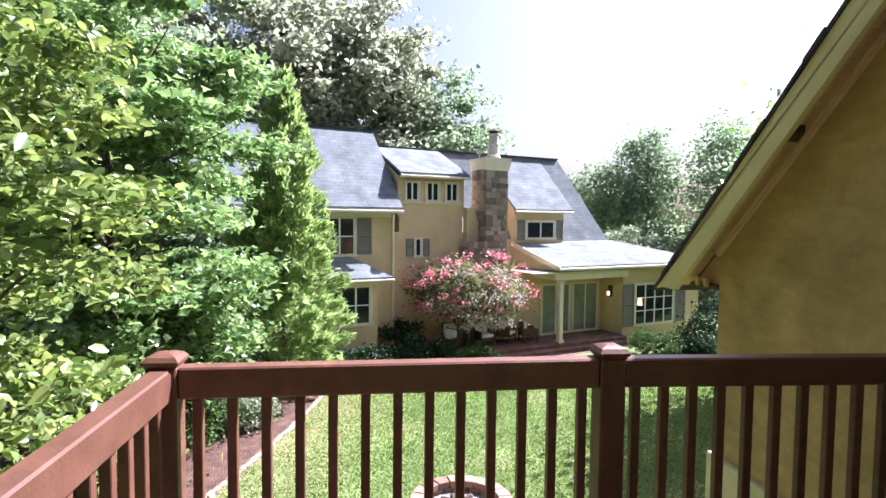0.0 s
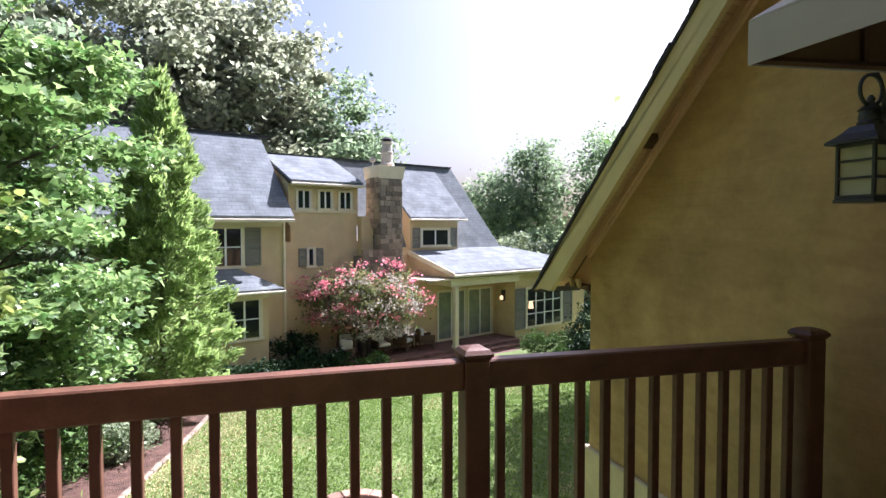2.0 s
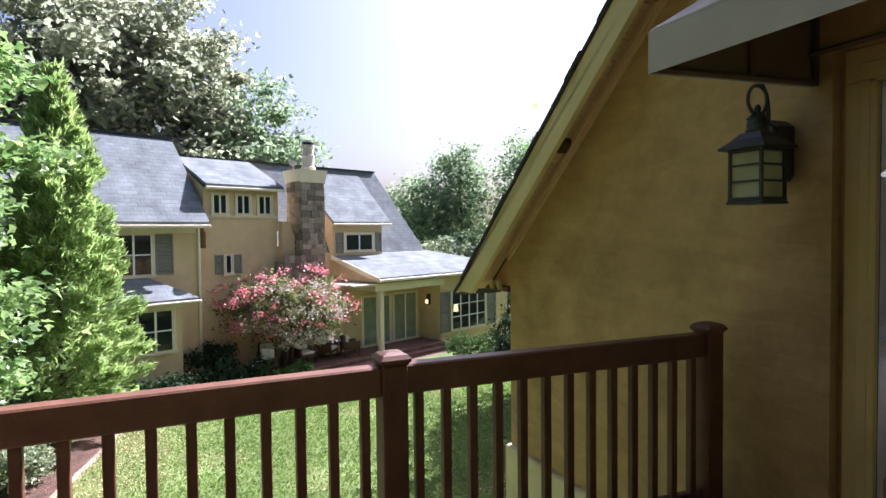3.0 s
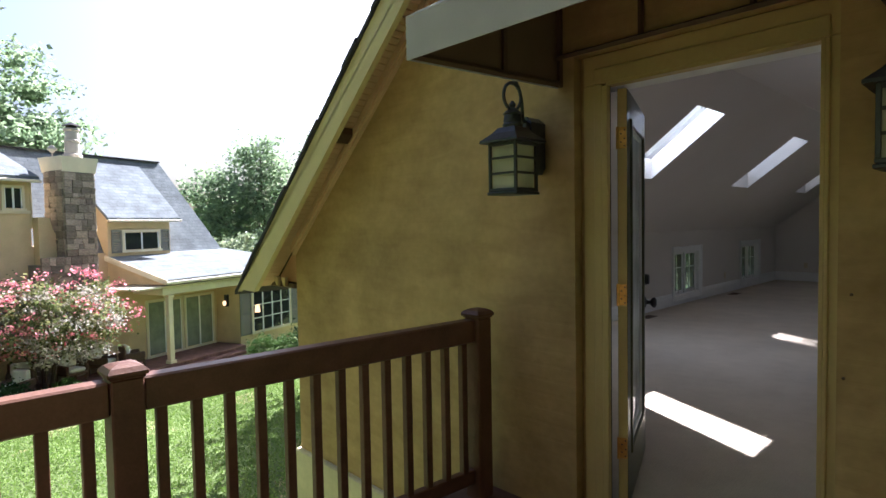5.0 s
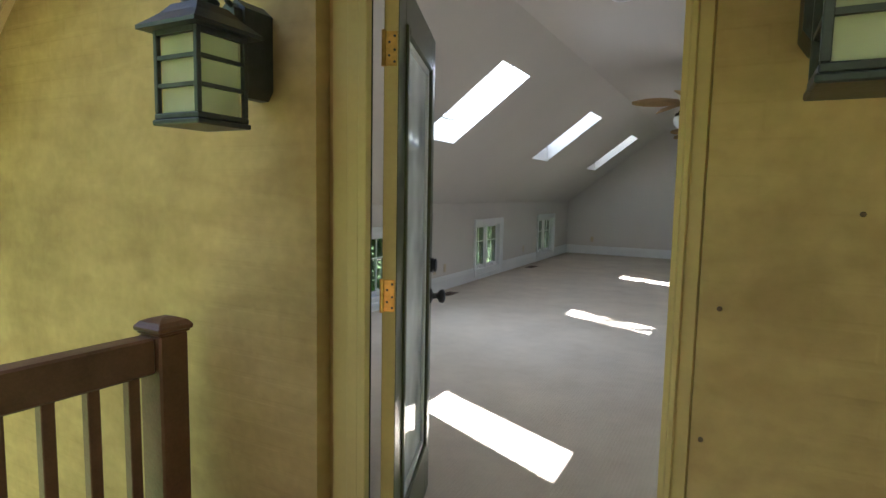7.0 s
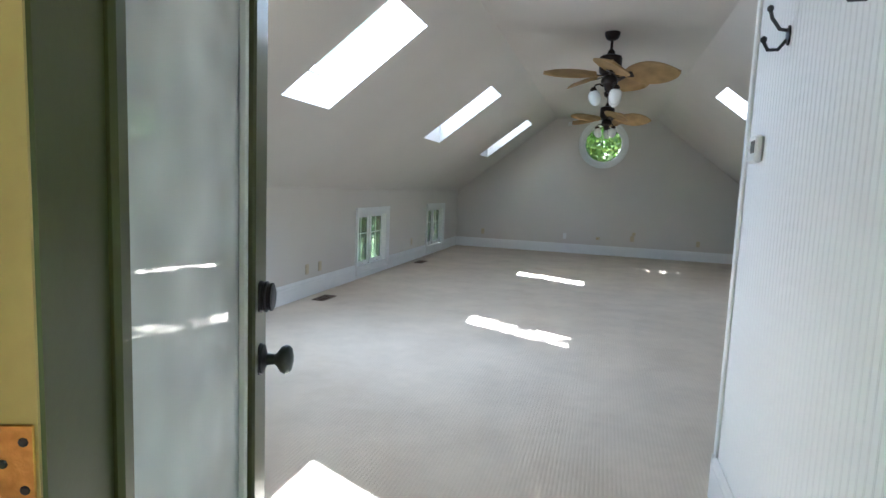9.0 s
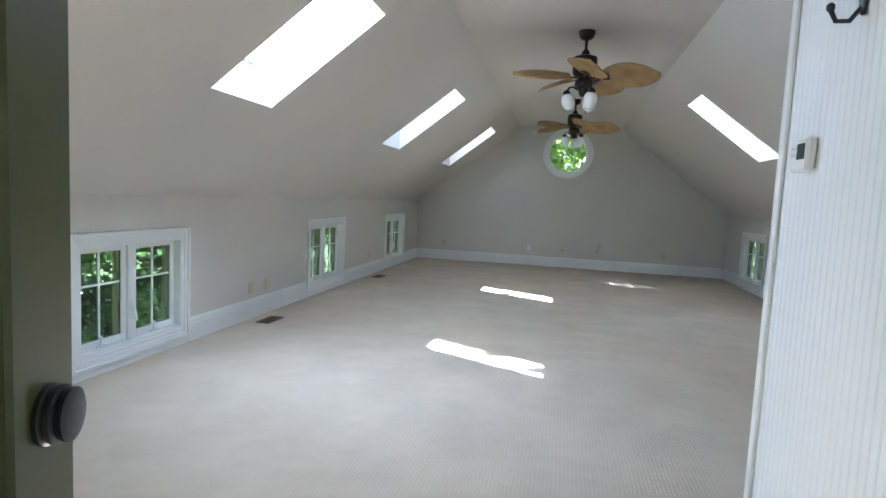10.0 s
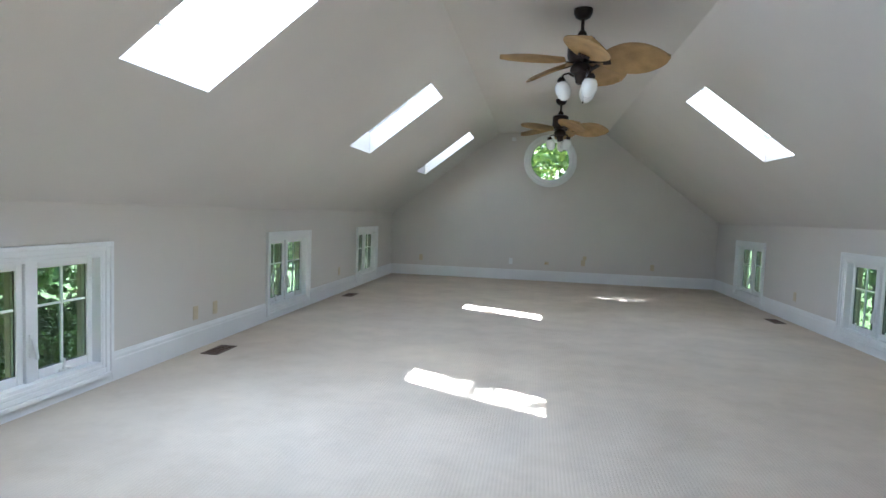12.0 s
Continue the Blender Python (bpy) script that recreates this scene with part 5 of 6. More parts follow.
for x in (AX0 + 0.03, AX1 - 0.03):
    bar((x, AY + 0.02, AZ + 0.015), (x, -0.085, AZ + 0.055))
    bar((x, -0.085, AZ + 0.04), (x, -0.085, AZ + 0.68))
    bar((x, AY + 0.02, AZ + 0.01), (x, AY + 0.02, AZ + 0.13))
    bar((x, -0.5, AZ + 0.035), (x, -0.5, AZ + 0.40))
    bar((x, AY + 0.02, AZ + 0.12), (x, -0.085, AZ + 0.67))
for x in ((AX0 * 2 + AX1) / 3, (AX0 + AX1 * 2) / 3):
    bar((x, AY + 0.02, AZ + 0.12), (x, -0.085, AZ + 0.67))
    bar((x, -0.09, AZ + 0.17), (x, -0.09, AZ + 0.67))
bar((AX0 + 0.03, AY + 0.02, AZ + 0.02), (AX1 - 0.03, AY + 0.02, AZ + 0.02))
bar((AX0 + 0.03, AY + 0.02, AZ + 0.13), (AX1 - 0.03, AY + 0.02, AZ + 0.13))
bar((AX0 + 0.03, -0.12, AZ + 0.17), (AX1 - 0.03, -0.12, AZ + 0.17))
bar((AX0 + 0.03, -0.085, AZ + 0.67), (AX1 - 0.03, -0.085, AZ + 0.67))

# ---------- main house across the lawn: local x = towards the garage, y = along its front ----------
HP = pose(-21.93, 7.99, 0, 0, 0, 21)
house = thing("house", HP, "two-storey beige painted brick house with grey shingle roofs", "house")
GZ = -3.85


def hbox(name, v0, v1, u0, u1, z0, z1, material, parent=None, bev=0.0, label=""):
    return pbox(name, (v0, v1, u0, u1, z0, z1), material, parent or house, bev, label)


def slab(name, pts, material, th=0.12, parent=None):
    bm = bmesh.new()
    prism(bm, pts, (0, 0, th))
    return part(name, bm, material, parent or house)


def hwin(v, u0, u1, z0, z1, cols, rows, trim=0.09, pane=None):
    """A window in a front wall at v: trim, sill, bars and one pane a light."""
    bm = bmesh.new()
    box(bm, v, v + 0.05, u0 - trim, u0, z0 - trim * 0.6, z1 + trim)
    box(bm, v, v + 0.05, u1, u1 + trim, z0 - trim * 0.6, z1 + trim)
    box(bm, v, v + 0.05, u0, u1, z1, z1 + trim)
    w = new("window", finish("window", bm, HOUSE_TRIM))
    w.parent = house
    bm = bmesh.new()
    box(bm, v, v + 0.09, u0 - trim - 0.03, u1 + trim + 0.03, z0 - 0.09, z0 - 0.002)
    part("sill", bm, HOUSE_TRIM, w)
    bm = bmesh.new()
    for i in range(cols + 1):
        c = u0 + (u1 - u0) * i / cols
        box(bm, v + 0.005, v + 0.035, max(u0, c - 0.03), min(u1, c + 0.03), z0, z1)
    for j in range(1, rows):
        c = z0 + (z1 - z0) * j / rows
        box(bm, v + 0.006, v + 0.03, u0, u1, c - 0.02, c + 0.02)
    part("window_frame", bm, WHITE, w)
    for i in range(cols):
        for j in range(rows):
            a, b = u0 + (u1 - u0) * i / cols + 0.031, u0 + (u1 - u0) * (i + 1) / cols - 0.031
            c, d = z0 + (z1 - z0) * j / rows + 0.021, z0 + (z1 - z0) * (j + 1) / rows - 0.021
            pbox("pane", (v + 0.002, v + 0.012, a, b, c, d), pane or DARK_GLASS, w)
    return w


def shutter(v, u0, u1, z0, z1):
    bm = bmesh.new()
    box(bm, v, v + 0.045, u0, u0 + 0.06, z0, z1)
    box(bm, v, v + 0.045, u1 - 0.06, u1, z0, z1)
    for z in (z0, (z0 + z1) / 2 - 0.03, z1 - 0.07):
        box(bm, v, v + 0.045, u0 + 0.06, u1 - 0.06, z, z + 0.07)
    n = max(4, int((z1 - z0) / 0.07))
    for i in range(n):
        z = z0 + 0.03 + (z1 - z0 - 0.06) * i / n
        prism(bm, [(v + 0.005, u0 + 0.06, z), (v + 0.035, u0 + 0.06, z + 0.01), (v + 0.01, u0 + 0.06, z + 0.06)], (0, u1 - u0 - 0.12, 0))
    s = new("shutter", finish("shutter", bm, SHUTTER))
    s.parent = house
    s["label"] = "grey green louvred shutter"
    return s


# west wing, a little further along than the middle part
others = set(house.children)
hbox("wall", -8.0, -1.6, -17.0, -9.8, GZ - 0.3, 1.82, HOUSE_WALL)
slab("roof", [(-1.15, -17.3, 1.70), (-1.15, -9.62, 1.70), (-4.3, -9.62, 4.88), (-4.3, -17.3, 4.88)], SHINGLE)
slab("roof", [(-4.3, -17.3, 4.88), (-4.3, -9.62, 4.88), (-8.4, -9.62, 1.6), (-8.4, -17.3, 1.6)], SHINGLE)
bm = bmesh.new()
prism(bm, [(-1.6, -9.8, 1.83), (-4.3, -9.8, 4.75), (-8.0, -9.8, 1.83)], (0, 0.03, 0))
part("wall", bm, HOUSE_WALL, house)
hbox("gutter", -1.18, -1.06, -17.3, -9.6, 1.60, 1.72, HOUSE_TRIM, bev=0.02)
hbox("downpipe", -1.59, -1.50, -9.88, -9.79, GZ, 1.6, HOUSE_TRIM, bev=0.02)
hbox("trim", -1.597, -1.56, -17.0, -9.9, 1.45, 1.6, HOUSE_TRIM)
hwin(-1.598, -12.42, -11.33, 0.12, 1.40, 2, 2)
shutter(-1.598, -11.22, -10.66, 0.10, 1.42)
shutter(-1.598, -13.2, -12.55, 0.10, 1.42)
# bay window under its own hipped roof
hbox("wall", -1.6, -0.75, -13.9, -10.75, GZ - 0.3, -0.72, HOUSE_WALL)
slab("roof", [(-0.45, -14.2, -0.70), (-0.45, -10.28, -0.70), (-1.59, -11.6, 0.0), (-1.59, -13.0, 0.0)], SHINGLE, 0.07)
bm = bmesh.new()
prism(bm, [(-0.45, -10.28, -0.70), (-1.59, -10.28, -0.70), (-1.59, -11.6, 0.0)], (0, 0, 0.07))
part("roof", bm, SHINGLE, house)
hbox("gutter", -0.47, -0.38, -14.2, -10.25, -0.79, -0.70, HOUSE_TRIM, bev=0.02)
hbox("trim", -0.748, -0.70, -13.9, -10.75, -0.93, -0.80, HOUSE_TRIM)
hwin(-0.748, -12.60, -11.05, -2.25, -0.98, 3, 2)
for ob in house.children:
    if ob not in others:
        ob.location.y -= 0.33
# middle part with the wide wall dormer
hbox("wall", -8.0, -2.0, -10.12, -6.3, GZ - 0.3, 0.9, HOUSE_WALL)
hbox("wall", -4.4, -2.0, -9.72, -6.95, 0.901, 3.05, HOUSE_WALL)
slab("roof", [(-1.65, -9.82, 3.05), (-1.65, -6.82, 3.05), (-4.5, -6.82, 4.30), (-4.5, -9.82, 4.30)], SHINGLE)
hbox("gutter", -1.68, -1.57, -9.84, -6.78, 2.97, 3.07, HOUSE_TRIM, bev=0.02)
hbox("trim", -1.997, -1.95, -9.71, -6.96, 1.98, 2.08, HOUSE_TRIM)
for a in (-9.44, -8.56, -7.70):
    hwin(-1.998, a, a + 0.50, 2.14, 2.80, 2, 1, 0.08)
hwin(-1.998, -9.03, -8.80, -0.02, 0.62, 1, 1, 0.07)
shutter(-1.998, -9.42, -9.12, -0.05, 0.64)
shutter(-1.998, -8.71, -8.42, -0.05, 0.64)
bm = bmesh.new()
prism(bm, [(-1.99, -6.55, 1.85), (-1.99, -6.45, 1.45), (-1.99, -6.25, 1.05), (-1.99, -6.12, 0.75), (-1.99, -6.15, 0.45), (-1.99, -6.5, 0.2), (-1.99, -6.9, 0.2), (-1.99, -6.9, 1.85)], (0.3, 0, 0))
part("flared_wall", bm, HOUSE_WALL, house)
# main roof: steep upper slope, low flared lower slope over the porch, hipped at the far end
slab("roof", [(-2.5, -10.1, 0.36), (-2.5, 1.45, 0.36), (-4.5, -0.12, 4.28), (-4.5, -10.1, 4.28)], SHINGLE)
slab("roof", [(-4.5, -0.12, 4.28), (-2.5, 1.45, 0.36), (-7.5, 1.45, 0.36)], SHINGLE)
slab("roof", [(-4.5, -9.6, 4.28), (-4.5, -0.12, 4.28), (-7.5, 1.45, 0.36), (-8.3, -9.6, 0.36)], SHINGLE)
slab("roof", [(0.45, -3.9, -0.52), (0.45, 5.2, -0.52), (-2.5, 1.7, 0.36), (-2.5, -4.2, 0.36)], SHINGLE, 0.1)
slab("roof", [(0.45, 5.2, -0.52), (-7.5, 5.2, -0.52), (-7.5, 1.7, 0.36), (-2.5, 1.7, 0.36)], SHINGLE, 0.1)
hbox("ridge_cap", -4.62, -4.38, -9.6, -0.12, 4.38, 4.43, SHINGLE_DARK)
hbox("ridge_cap", -4.42, -4.18, -17.3, -9.62, 4.98, 5.03, SHINGLE_DARK)
bm = bmesh.new()
prism(bm, [(0.48, -3.93, -0.62), (0.48, -3.93, -0.42), (-2.5, -4.22, 0.47), (-2.5, -4.22, 0.27)], (0, 0.05, 0))
part("barge_board", bm, HOUSE_TRIM, house)
bm = bmesh.new()
prism(bm, [(0.35, -3.8, -0.55), (-2.6, -4.1, 0.33), (-2.6, -4.1, -0.62), (0.35, -3.8, -0.62)], (0, 0.06, 0))
part("wall", bm, HOUSE_WALL, house)
hbox("gutter", 0.43, 0.54, -3.95, 5.25, -0.60, -0.48, HOUSE_TRIM, bev=0.02)
for u in (-9.785, -6.945):
    bm = bmesh.new()
    prism(bm, [(-2.0, u, 3.04), (-4.45, u, 4.22), (-4.45, u, 1.5), (-2.0, u, 1.5)], (0, 0.06, 0))
    part("cheek_wall", bm, HOUSE_WALL, house)
for u in (-4.16, -1.5):
    bm = bmesh.new()
    prism(bm, [(-2.31, u, 1.85), (-4.2, u, 3.75), (-4.2, u, 0.3), (-2.31, u, 0.3)], (0, 0.06, 0))
    part("cheek_wall", bm, HOUSE_WALL, house)
# wall between the porch roof and the upper slope
hbox("wall", -8.0, -2.45, -6.29, -3.95, -0.67, 0.55, HOUSE_WALL)
# dormer
hbox("wall", -4.2, -2.3, -4.15, -1.45, 0.3, 1.85, HOUSE_WALL)
slab("roof", [(-1.95, -4.35, 1.74), (-1.95, -1.2, 1.74), (-4.4, -1.2, 4.05), (-4.4, -4.6, 4.05)], SHINGLE)
hbox("gutter", -1.99, -1.89, -4.35, -1.15, 1.70, 1.79, HOUSE_TRIM, bev=0.02)
hwin(-2.298, -3.50, -2.02, 0.62, 1.30, 2, 1, 0.1)
shutter(-2.298, -4.02, -3.62, 0.52, 1.40)
shutter(-2.298, -1.90, -1.50, 0.52, 1.40)
# porch: recessed wall, return wall, window wall, beam, column
hbox("wall", -8.0, -1.35, -6.3, 0.0, GZ - 0.3, -0.68, HOUSE_WALL)
hbox("wall", -8.0, 0.0, 0.0, 4.9, GZ - 0.3, -0.55, HOUSE_WALL)
hbox("porch_ceiling", -1.34, 0.3, -5.0, -0.01, -0.72, -0.66, HOUSE_TRIM)
hbox("beam", 0.05, 0.28, -3.95, -0.01, -0.98, -0.73, HOUSE_TRIM, bev=0.01)
hbox("beam", -1.34, 0.049, -3.93, -3.72, -0.98, -0.73, HOUSE_TRIM, bev=0.01)
hwin(-1.348, -3.35, -1.85, -3.45, -1.40, 2, 1, 0.09, CURTAIN)
hwin(-1.348, -1.62, -0.25, -3.45, -1.40, 2, 1, 0.09, CURTAIN)
hwin(0.002, 0.75, 3.12, -3.15, -1.42, 4, 3, 0.1)
shutter(0.002, -0.02, 0.63, -3.22, -1.36)
shutter(0.002, 3.25, 3.95, -3.22, -1.36)
bm = bmesh.new()
box(bm, 0.06, 0.26, -3.7, -3.5, -3.40, -1.1, 0.02)
box(bm, 0.02, 0.30, -3.74, -3.46, -3.52, -3.40, 0.02)
box(bm, 0.03, 0.29, -3.73, -3.47, -1.1, -0.985, 0.02)
part("column", bm, HOUSE_TRIM, house, "square cream porch column")
# lit porch lantern on the return wall
bm = bmesh.new()
box(bm, -0.75, -0.6, -0.16, -0.001, -1.95, -1.45, 0.02)
pl = part("porch_lantern", bm, BLACK_IRON, house)
glow = bpy.data.materials.new("lamp_glow")
glow.use_nodes = True
gb = glow.node_tree.nodes["Principled BSDF"]
gb.inputs["Base Color"].default_value = (0.9, 0.6, 0.3, 1)
gb.inputs["Emission Color"].default_value = (1.0, 0.62, 0.28, 1)
gb.inputs["Emission Strength"].default_value = 0.45
bm = bmesh.new()
lathe(bm, [(0.04, -0.1), (0.075, -0.05), (0.075, 0.05), (0.04, 0.1)], c=(-0.67, -0.2, -1.8), seg=14)
part("bulb", bm, glow, pl, "warm lit bulb", True)
bm = bmesh.new()
lathe(bm, [(0.14, -0.16), (0.09, 0.16)], c=(0.03, 0.98, -2.15), seg=14)
part("table_lamp_shade", bm, glow, house, "warm lit lamp shade seen in the window", True)
# chimney of fieldstone
hbox("chimney_core", -2.3, -1.25, -6.30, -5.30, GZ - 0.2, 3.38, MORTAR)
chim = thing("chimney_stonework", HP, "tall fieldstone chimney with a flared cream cap and clay flue", "chimney")
rng = random.Random(5)
stone_meshes = []
for k in range(10):
    bm = bmesh.new()
    vs = box(bm, -0.05, 0.04, -0.5, 0.5, -0.5, 0.5)
    bmesh.ops.bevel(bm, geom=bm.edges[:], offset=0.022, segments=1, affect="EDGES")
    for v in bm.verts:
        v.co.y += rng.uniform(-0.05, 0.05)
        v.co.z += rng.uniform(-0.06, 0.06)
        v.co.x += rng.uniform(-0.012, 0.02)
    stone_meshes.append(finish("stone", bm, STONE))


def stone_face(origin, along, span, z0, z1, left_extra=0.0):
    z = z0
    while z < z1:
        h = rng.uniform(0.14, 0.28)
        u = -(left_extra if z < 0.3 else 0.0)
        while u < span - 0.05:
            w = min(rng.uniform(0.18, 0.42), span - u)
            s = new("stone", rng.choice(stone_meshes))
            s.parent = chim
            p = Vector(origin) + Vector(along) * (u + w / 2)
            s.location = (p.x, p.y, z + h / 2)
            s.rotation_euler = (0, 0, math.atan2(-along[0], along[1]))
            s.scale = (1, w * 0.96, h * 0.94)
            u += w
        z += h


stone_face((-1.25, -6.32, 0), (0, 1, 0), 1.04, -2.2, 3.3, 0.8)
stone_face((-1.25, -5.28, 0), (-1, 0, 0), 1.0, 0.0, 3.3)
stone_face((-2.25, -6.32, 0), (1, 0, 0), 1.0, 0.0, 3.3)
hbox("chimney_shoulder", -2.28, -1.26, -7.10, -6.31, GZ - 0.2, 0.3, MORTAR)
bm = bmesh.new()
a = [bm.verts.new(p) for p in ((-1.2, -6.36, 3.36), (-1.2, -5.24, 3.36), (-2.32, -5.24, 3.36), (-2.32, -6.36, 3.36))]
b = [bm.verts.new(p) for p in ((-1.13, -6.43, 3.86), (-1.13, -5.17, 3.86), (-2.38, -5.17, 3.86), (-2.38, -6.43, 3.86))]
bm.faces.new(a[::-1])
bm.faces.new(b)
for i in range(4):
    bm.faces.new((a[i], a[(i + 1) % 4], b[(i + 1) % 4], b[i]))
part("cap", bm, HOUSE_TRIM, chim, "flared cream stucco cap")
bm = bmesh.new()
lathe(bm, [(0.29, 3.86), (0.29, 3.98), (0.24, 4.02), (0.225, 4.38), (0.25, 4.40), (0.25, 4.46), (0.215, 4.48), (0.205, 4.76), (0.25, 4.80), (0.25, 4.86)], c=(-1.6, -5.75, 0), seg=18)
fl = part("flue", bm, FLUE, chim, "pale clay flue pot", True)
bm = bmesh.new()
lathe(bm, [(0.17, 4.86), (0.17, 4.95), (0.29, 4.95), (0.02, 5.08)], c=(-1.6, -5.75, 0), seg=18)
part("flue_cap", bm, BRONZE, fl, "dark metal rain cap")
bm = bmesh.new()
tube(bm, [(-1.8, -6.3, 3.86), (-1.8, -6.3, 4.25)], 0.02, 6)
lathe(bm, [(0.03, 4.0), (0.14, 4.1), (0.14, 4.16), (0.03, 4.26)], c=(-1.8, -6.3, 0), seg=12)
part("vent_cowl", bm, FLUE, chim)

# patio and steps
terrace = thing("patio", HP, "dark red brick patio with low front steps", "patio")
pbox("paving", (-1.35, 0.33, -9.5, -0.02, GZ - 0.2, -3.53), PATIO, terrace, 0.02)
pbox("paving", (0.33, 0.70, -9.3, -0.4, GZ - 0.2, -3.66), PATIO, terrace, 0.02)
pbox("paving", (0.70, 1.08, -9.1, -0.8, GZ - 0.2, -3.78), PATIO, terrace, 0.02)
pbox("paving", (-1.98, -1.36, -9.78, -6.4, GZ - 0.2, -3.532), PATIO, terrace, 0.02)


def armchair(m):
    c = thing("patio_armchair", m, "brown wicker patio armchair with white cushions", "chair", "patio chairs")
    for x in (-0.33, 0.27):
        for y in (-0.33, 0.27):
            pbox("leg", (x, x + 0.06, y, y + 0.06, 0, 0.255), WICKER, c, 0.01)
    pbox("seat_frame", (-0.34, 0.34, -0.34, 0.34, 0.26, 0.36), WICKER, c, 0.02)
    pbox("arm", (-0.36, -0.27, -0.34, 0.34, 0.361, 0.60), WICKER, c, 0.03)
    pbox("arm", (0.27, 0.36, -0.34, 0.34, 0.361, 0.60), WICKER, c, 0.03)
    bm = bmesh.new()
    box(bm, -0.34, 0.34, 0.27, 0.36, 0.36, 0.86, 0.03)
    part("backrest", bm, WICKER, c)
    pbox("seat_cushion", (-0.26, 0.26, -0.36, 0.18, 0.362, 0.48), CUSHION, c, 0.04, "white seat cushion")
    pbox("back_cushion", (-0.26, 0.26, 0.12, 0.265, 0.482, 0.86), CUSHION, c, 0.04, "white back cushion")
    return c


ac = armchair(HP @ pose(-1.2, -7.9, -3.53, 0, 0, 60))
for m in (HP @ pose(-0.9, -5.5, -3.53, 0, 0, 120), HP @ pose(-0.6, -4.6, -3.53, 0, 0, 160), HP @ pose(-0.3, -8.5, -3.53, 0, 0, 20), HP @ pose(-0.8, -6.6, -3.53, 0, 0, 90)):
    copy_thing(ac, m)

# ---------- fire pit ----------
pit_at = (-7.35, -1.4)
pz = ground_z(pit_at[0])
pit = thing("fire_pit", pose(pit_at[0], pit_at[1], pz), "round fire pit of reddish stone blocks with grey ash", "fire pit")
bm = bmesh.new()
n = 18
a0, a1 = -math.pi / n * 0.94, math.pi / n * 0.94
ins, out = 0.60, 0.82
prism(bm, [(ins * math.cos(a0), ins * math.sin(a0), 0.002), (out * math.cos(a0), out * math.sin(a0), 0.002), (out, 0, 0.002), (out * math.cos(a1), out * math.sin(a1), 0.002), (ins * math.cos(a1), ins * math.sin(a1), 0.002)], (0, 0, 0.115))
bmesh.ops.bevel(bm, geom=bm.edges[:], offset=0.012, segments=1, affect="EDGES")
blk = finish("stone", bm, PITSTONE)
for lvl in range(3):
    for i in range(n):
        s = new("stone", blk)
        s.parent = pit
        s.location = (0, 0, lvl * 0.118)
        s.rotation_euler = (0, 0, 2 * math.pi * (i + 0.5 * (lvl % 2)) / n)
bm = bmesh.new()
lathe(bm, [(0.59, 0.0), (0.59, 0.17), (0.3, 0.2), (0.05, 0.22)], seg=24)
part("ash", bm, ASH, pit)
for i in range(5):
    bm = bmesh.new()
    a = i * 1.3
    tube(bm, [(math.cos(a) * 0.42, math.sin(a) * 0.42, 0.2), (-math.cos(a + 0.4) * 0.3, -math.sin(a + 0.4) * 0.3, 0.27)], 0.045, 8, 0.035)
    part("charred_log", bm, BARK, pit)

# ---------- planting bed with its edging ----------
def edge_y(x):
    """The line where the lawn meets the bed."""
    return -5.62 + (-8.6 - x) * 0.30 - 0.012 * (x + 8.6) ** 2 * (x < -8.6)


bm = bmesh.new()
xsb = [-2.0 - 0.5 * i for i in range(33)]
top = []
for x in xsb:
    z = ground_z(x) + 0.045
    top.append([bm.verts.new((x, y, z + 0.02 * noise.noise((x * 2, y * 2, 1)))) for y in (edge_y(x), edge_y(x) - 0.6, edge_y(x) - 1.4, edge_y(x) - 8)])
for a, b in zip(top, top[1:]):
    for k in range(3):
        bm.faces.new((a[k], a[k + 1], b[k + 1], b[k]))
tagged(new("ground_mulch_bed", finish("ground_mulch_bed", bm, MULCH, True)), "bed of brown mulch beside the lawn", "ground", kind="structure")
edging = thing("bed_edging", pose(0, 0, 0), "row of tan edging stones between lawn and mulch", "edging")
bm = bmesh.new()
box(bm, -0.11, 0.11, -0.05, 0.05, -0.05, 0.07, 0.012)
eb = finish("stone", bm, EDGING)
x = -3.0
while x > -17.5:
    s = new("stone", eb)
    s.parent = edging
    sl = math.atan2(edge_y(x - 0.1) - edge_y(x), -0.1)
    s.location = (x, edge_y(x) + random.uniform(-0.01, 0.01), ground_z(x) + random.uniform(0.0, 0.02))
    s.rotation_euler = (0, 0, sl + random.uniform(-0.06, 0.06))
    x -= 0.225 * abs(math.cos(sl))

# ---------- grass ----------
rg = np.random.default_rng(7)
ng = 170000
gx = -4.0 - 15.0 * rg.random(ng) ** 0.9
gy = -5.5 + 13.5 * rg.random(ng)
keep = gy > np.array([edge_y(x) for x in gx]) + 0.05
gx, gy = gx[keep], gy[keep]
keep = (gx - pit_at[0]) ** 2 + (gy - pit_at[1]) ** 2 > 0.75
gx, gy = gx[keep], gy[keep]
gp = np.stack([gx, gy, np.array([ground_z(x) for x in gx]) + 0.03], 1)
lawn = tagged(new("grass"), "short green lawn grass", "grass", kind="stuff")
patch = 0.5 + 0.5 * np.sin(gx * 1.1 + 1.3 * np.sin(gy * 0.9)) * np.cos(gy * 1.3 + 0.8 * np.sin(gx * 1.7))
near_bed = gy - np.array([edge_y(x) for x in gx])
dry = rg.random(len(gx)) < np.clip(1.35 - near_bed / 2.0, 0, 0.97) * (0.45 + 0.55 * patch) + 0.35 * (patch > 0.86)
leaves("grass_blades", gp[~dry], 0.04, BLADE, lawn, 8, flat=2.2)
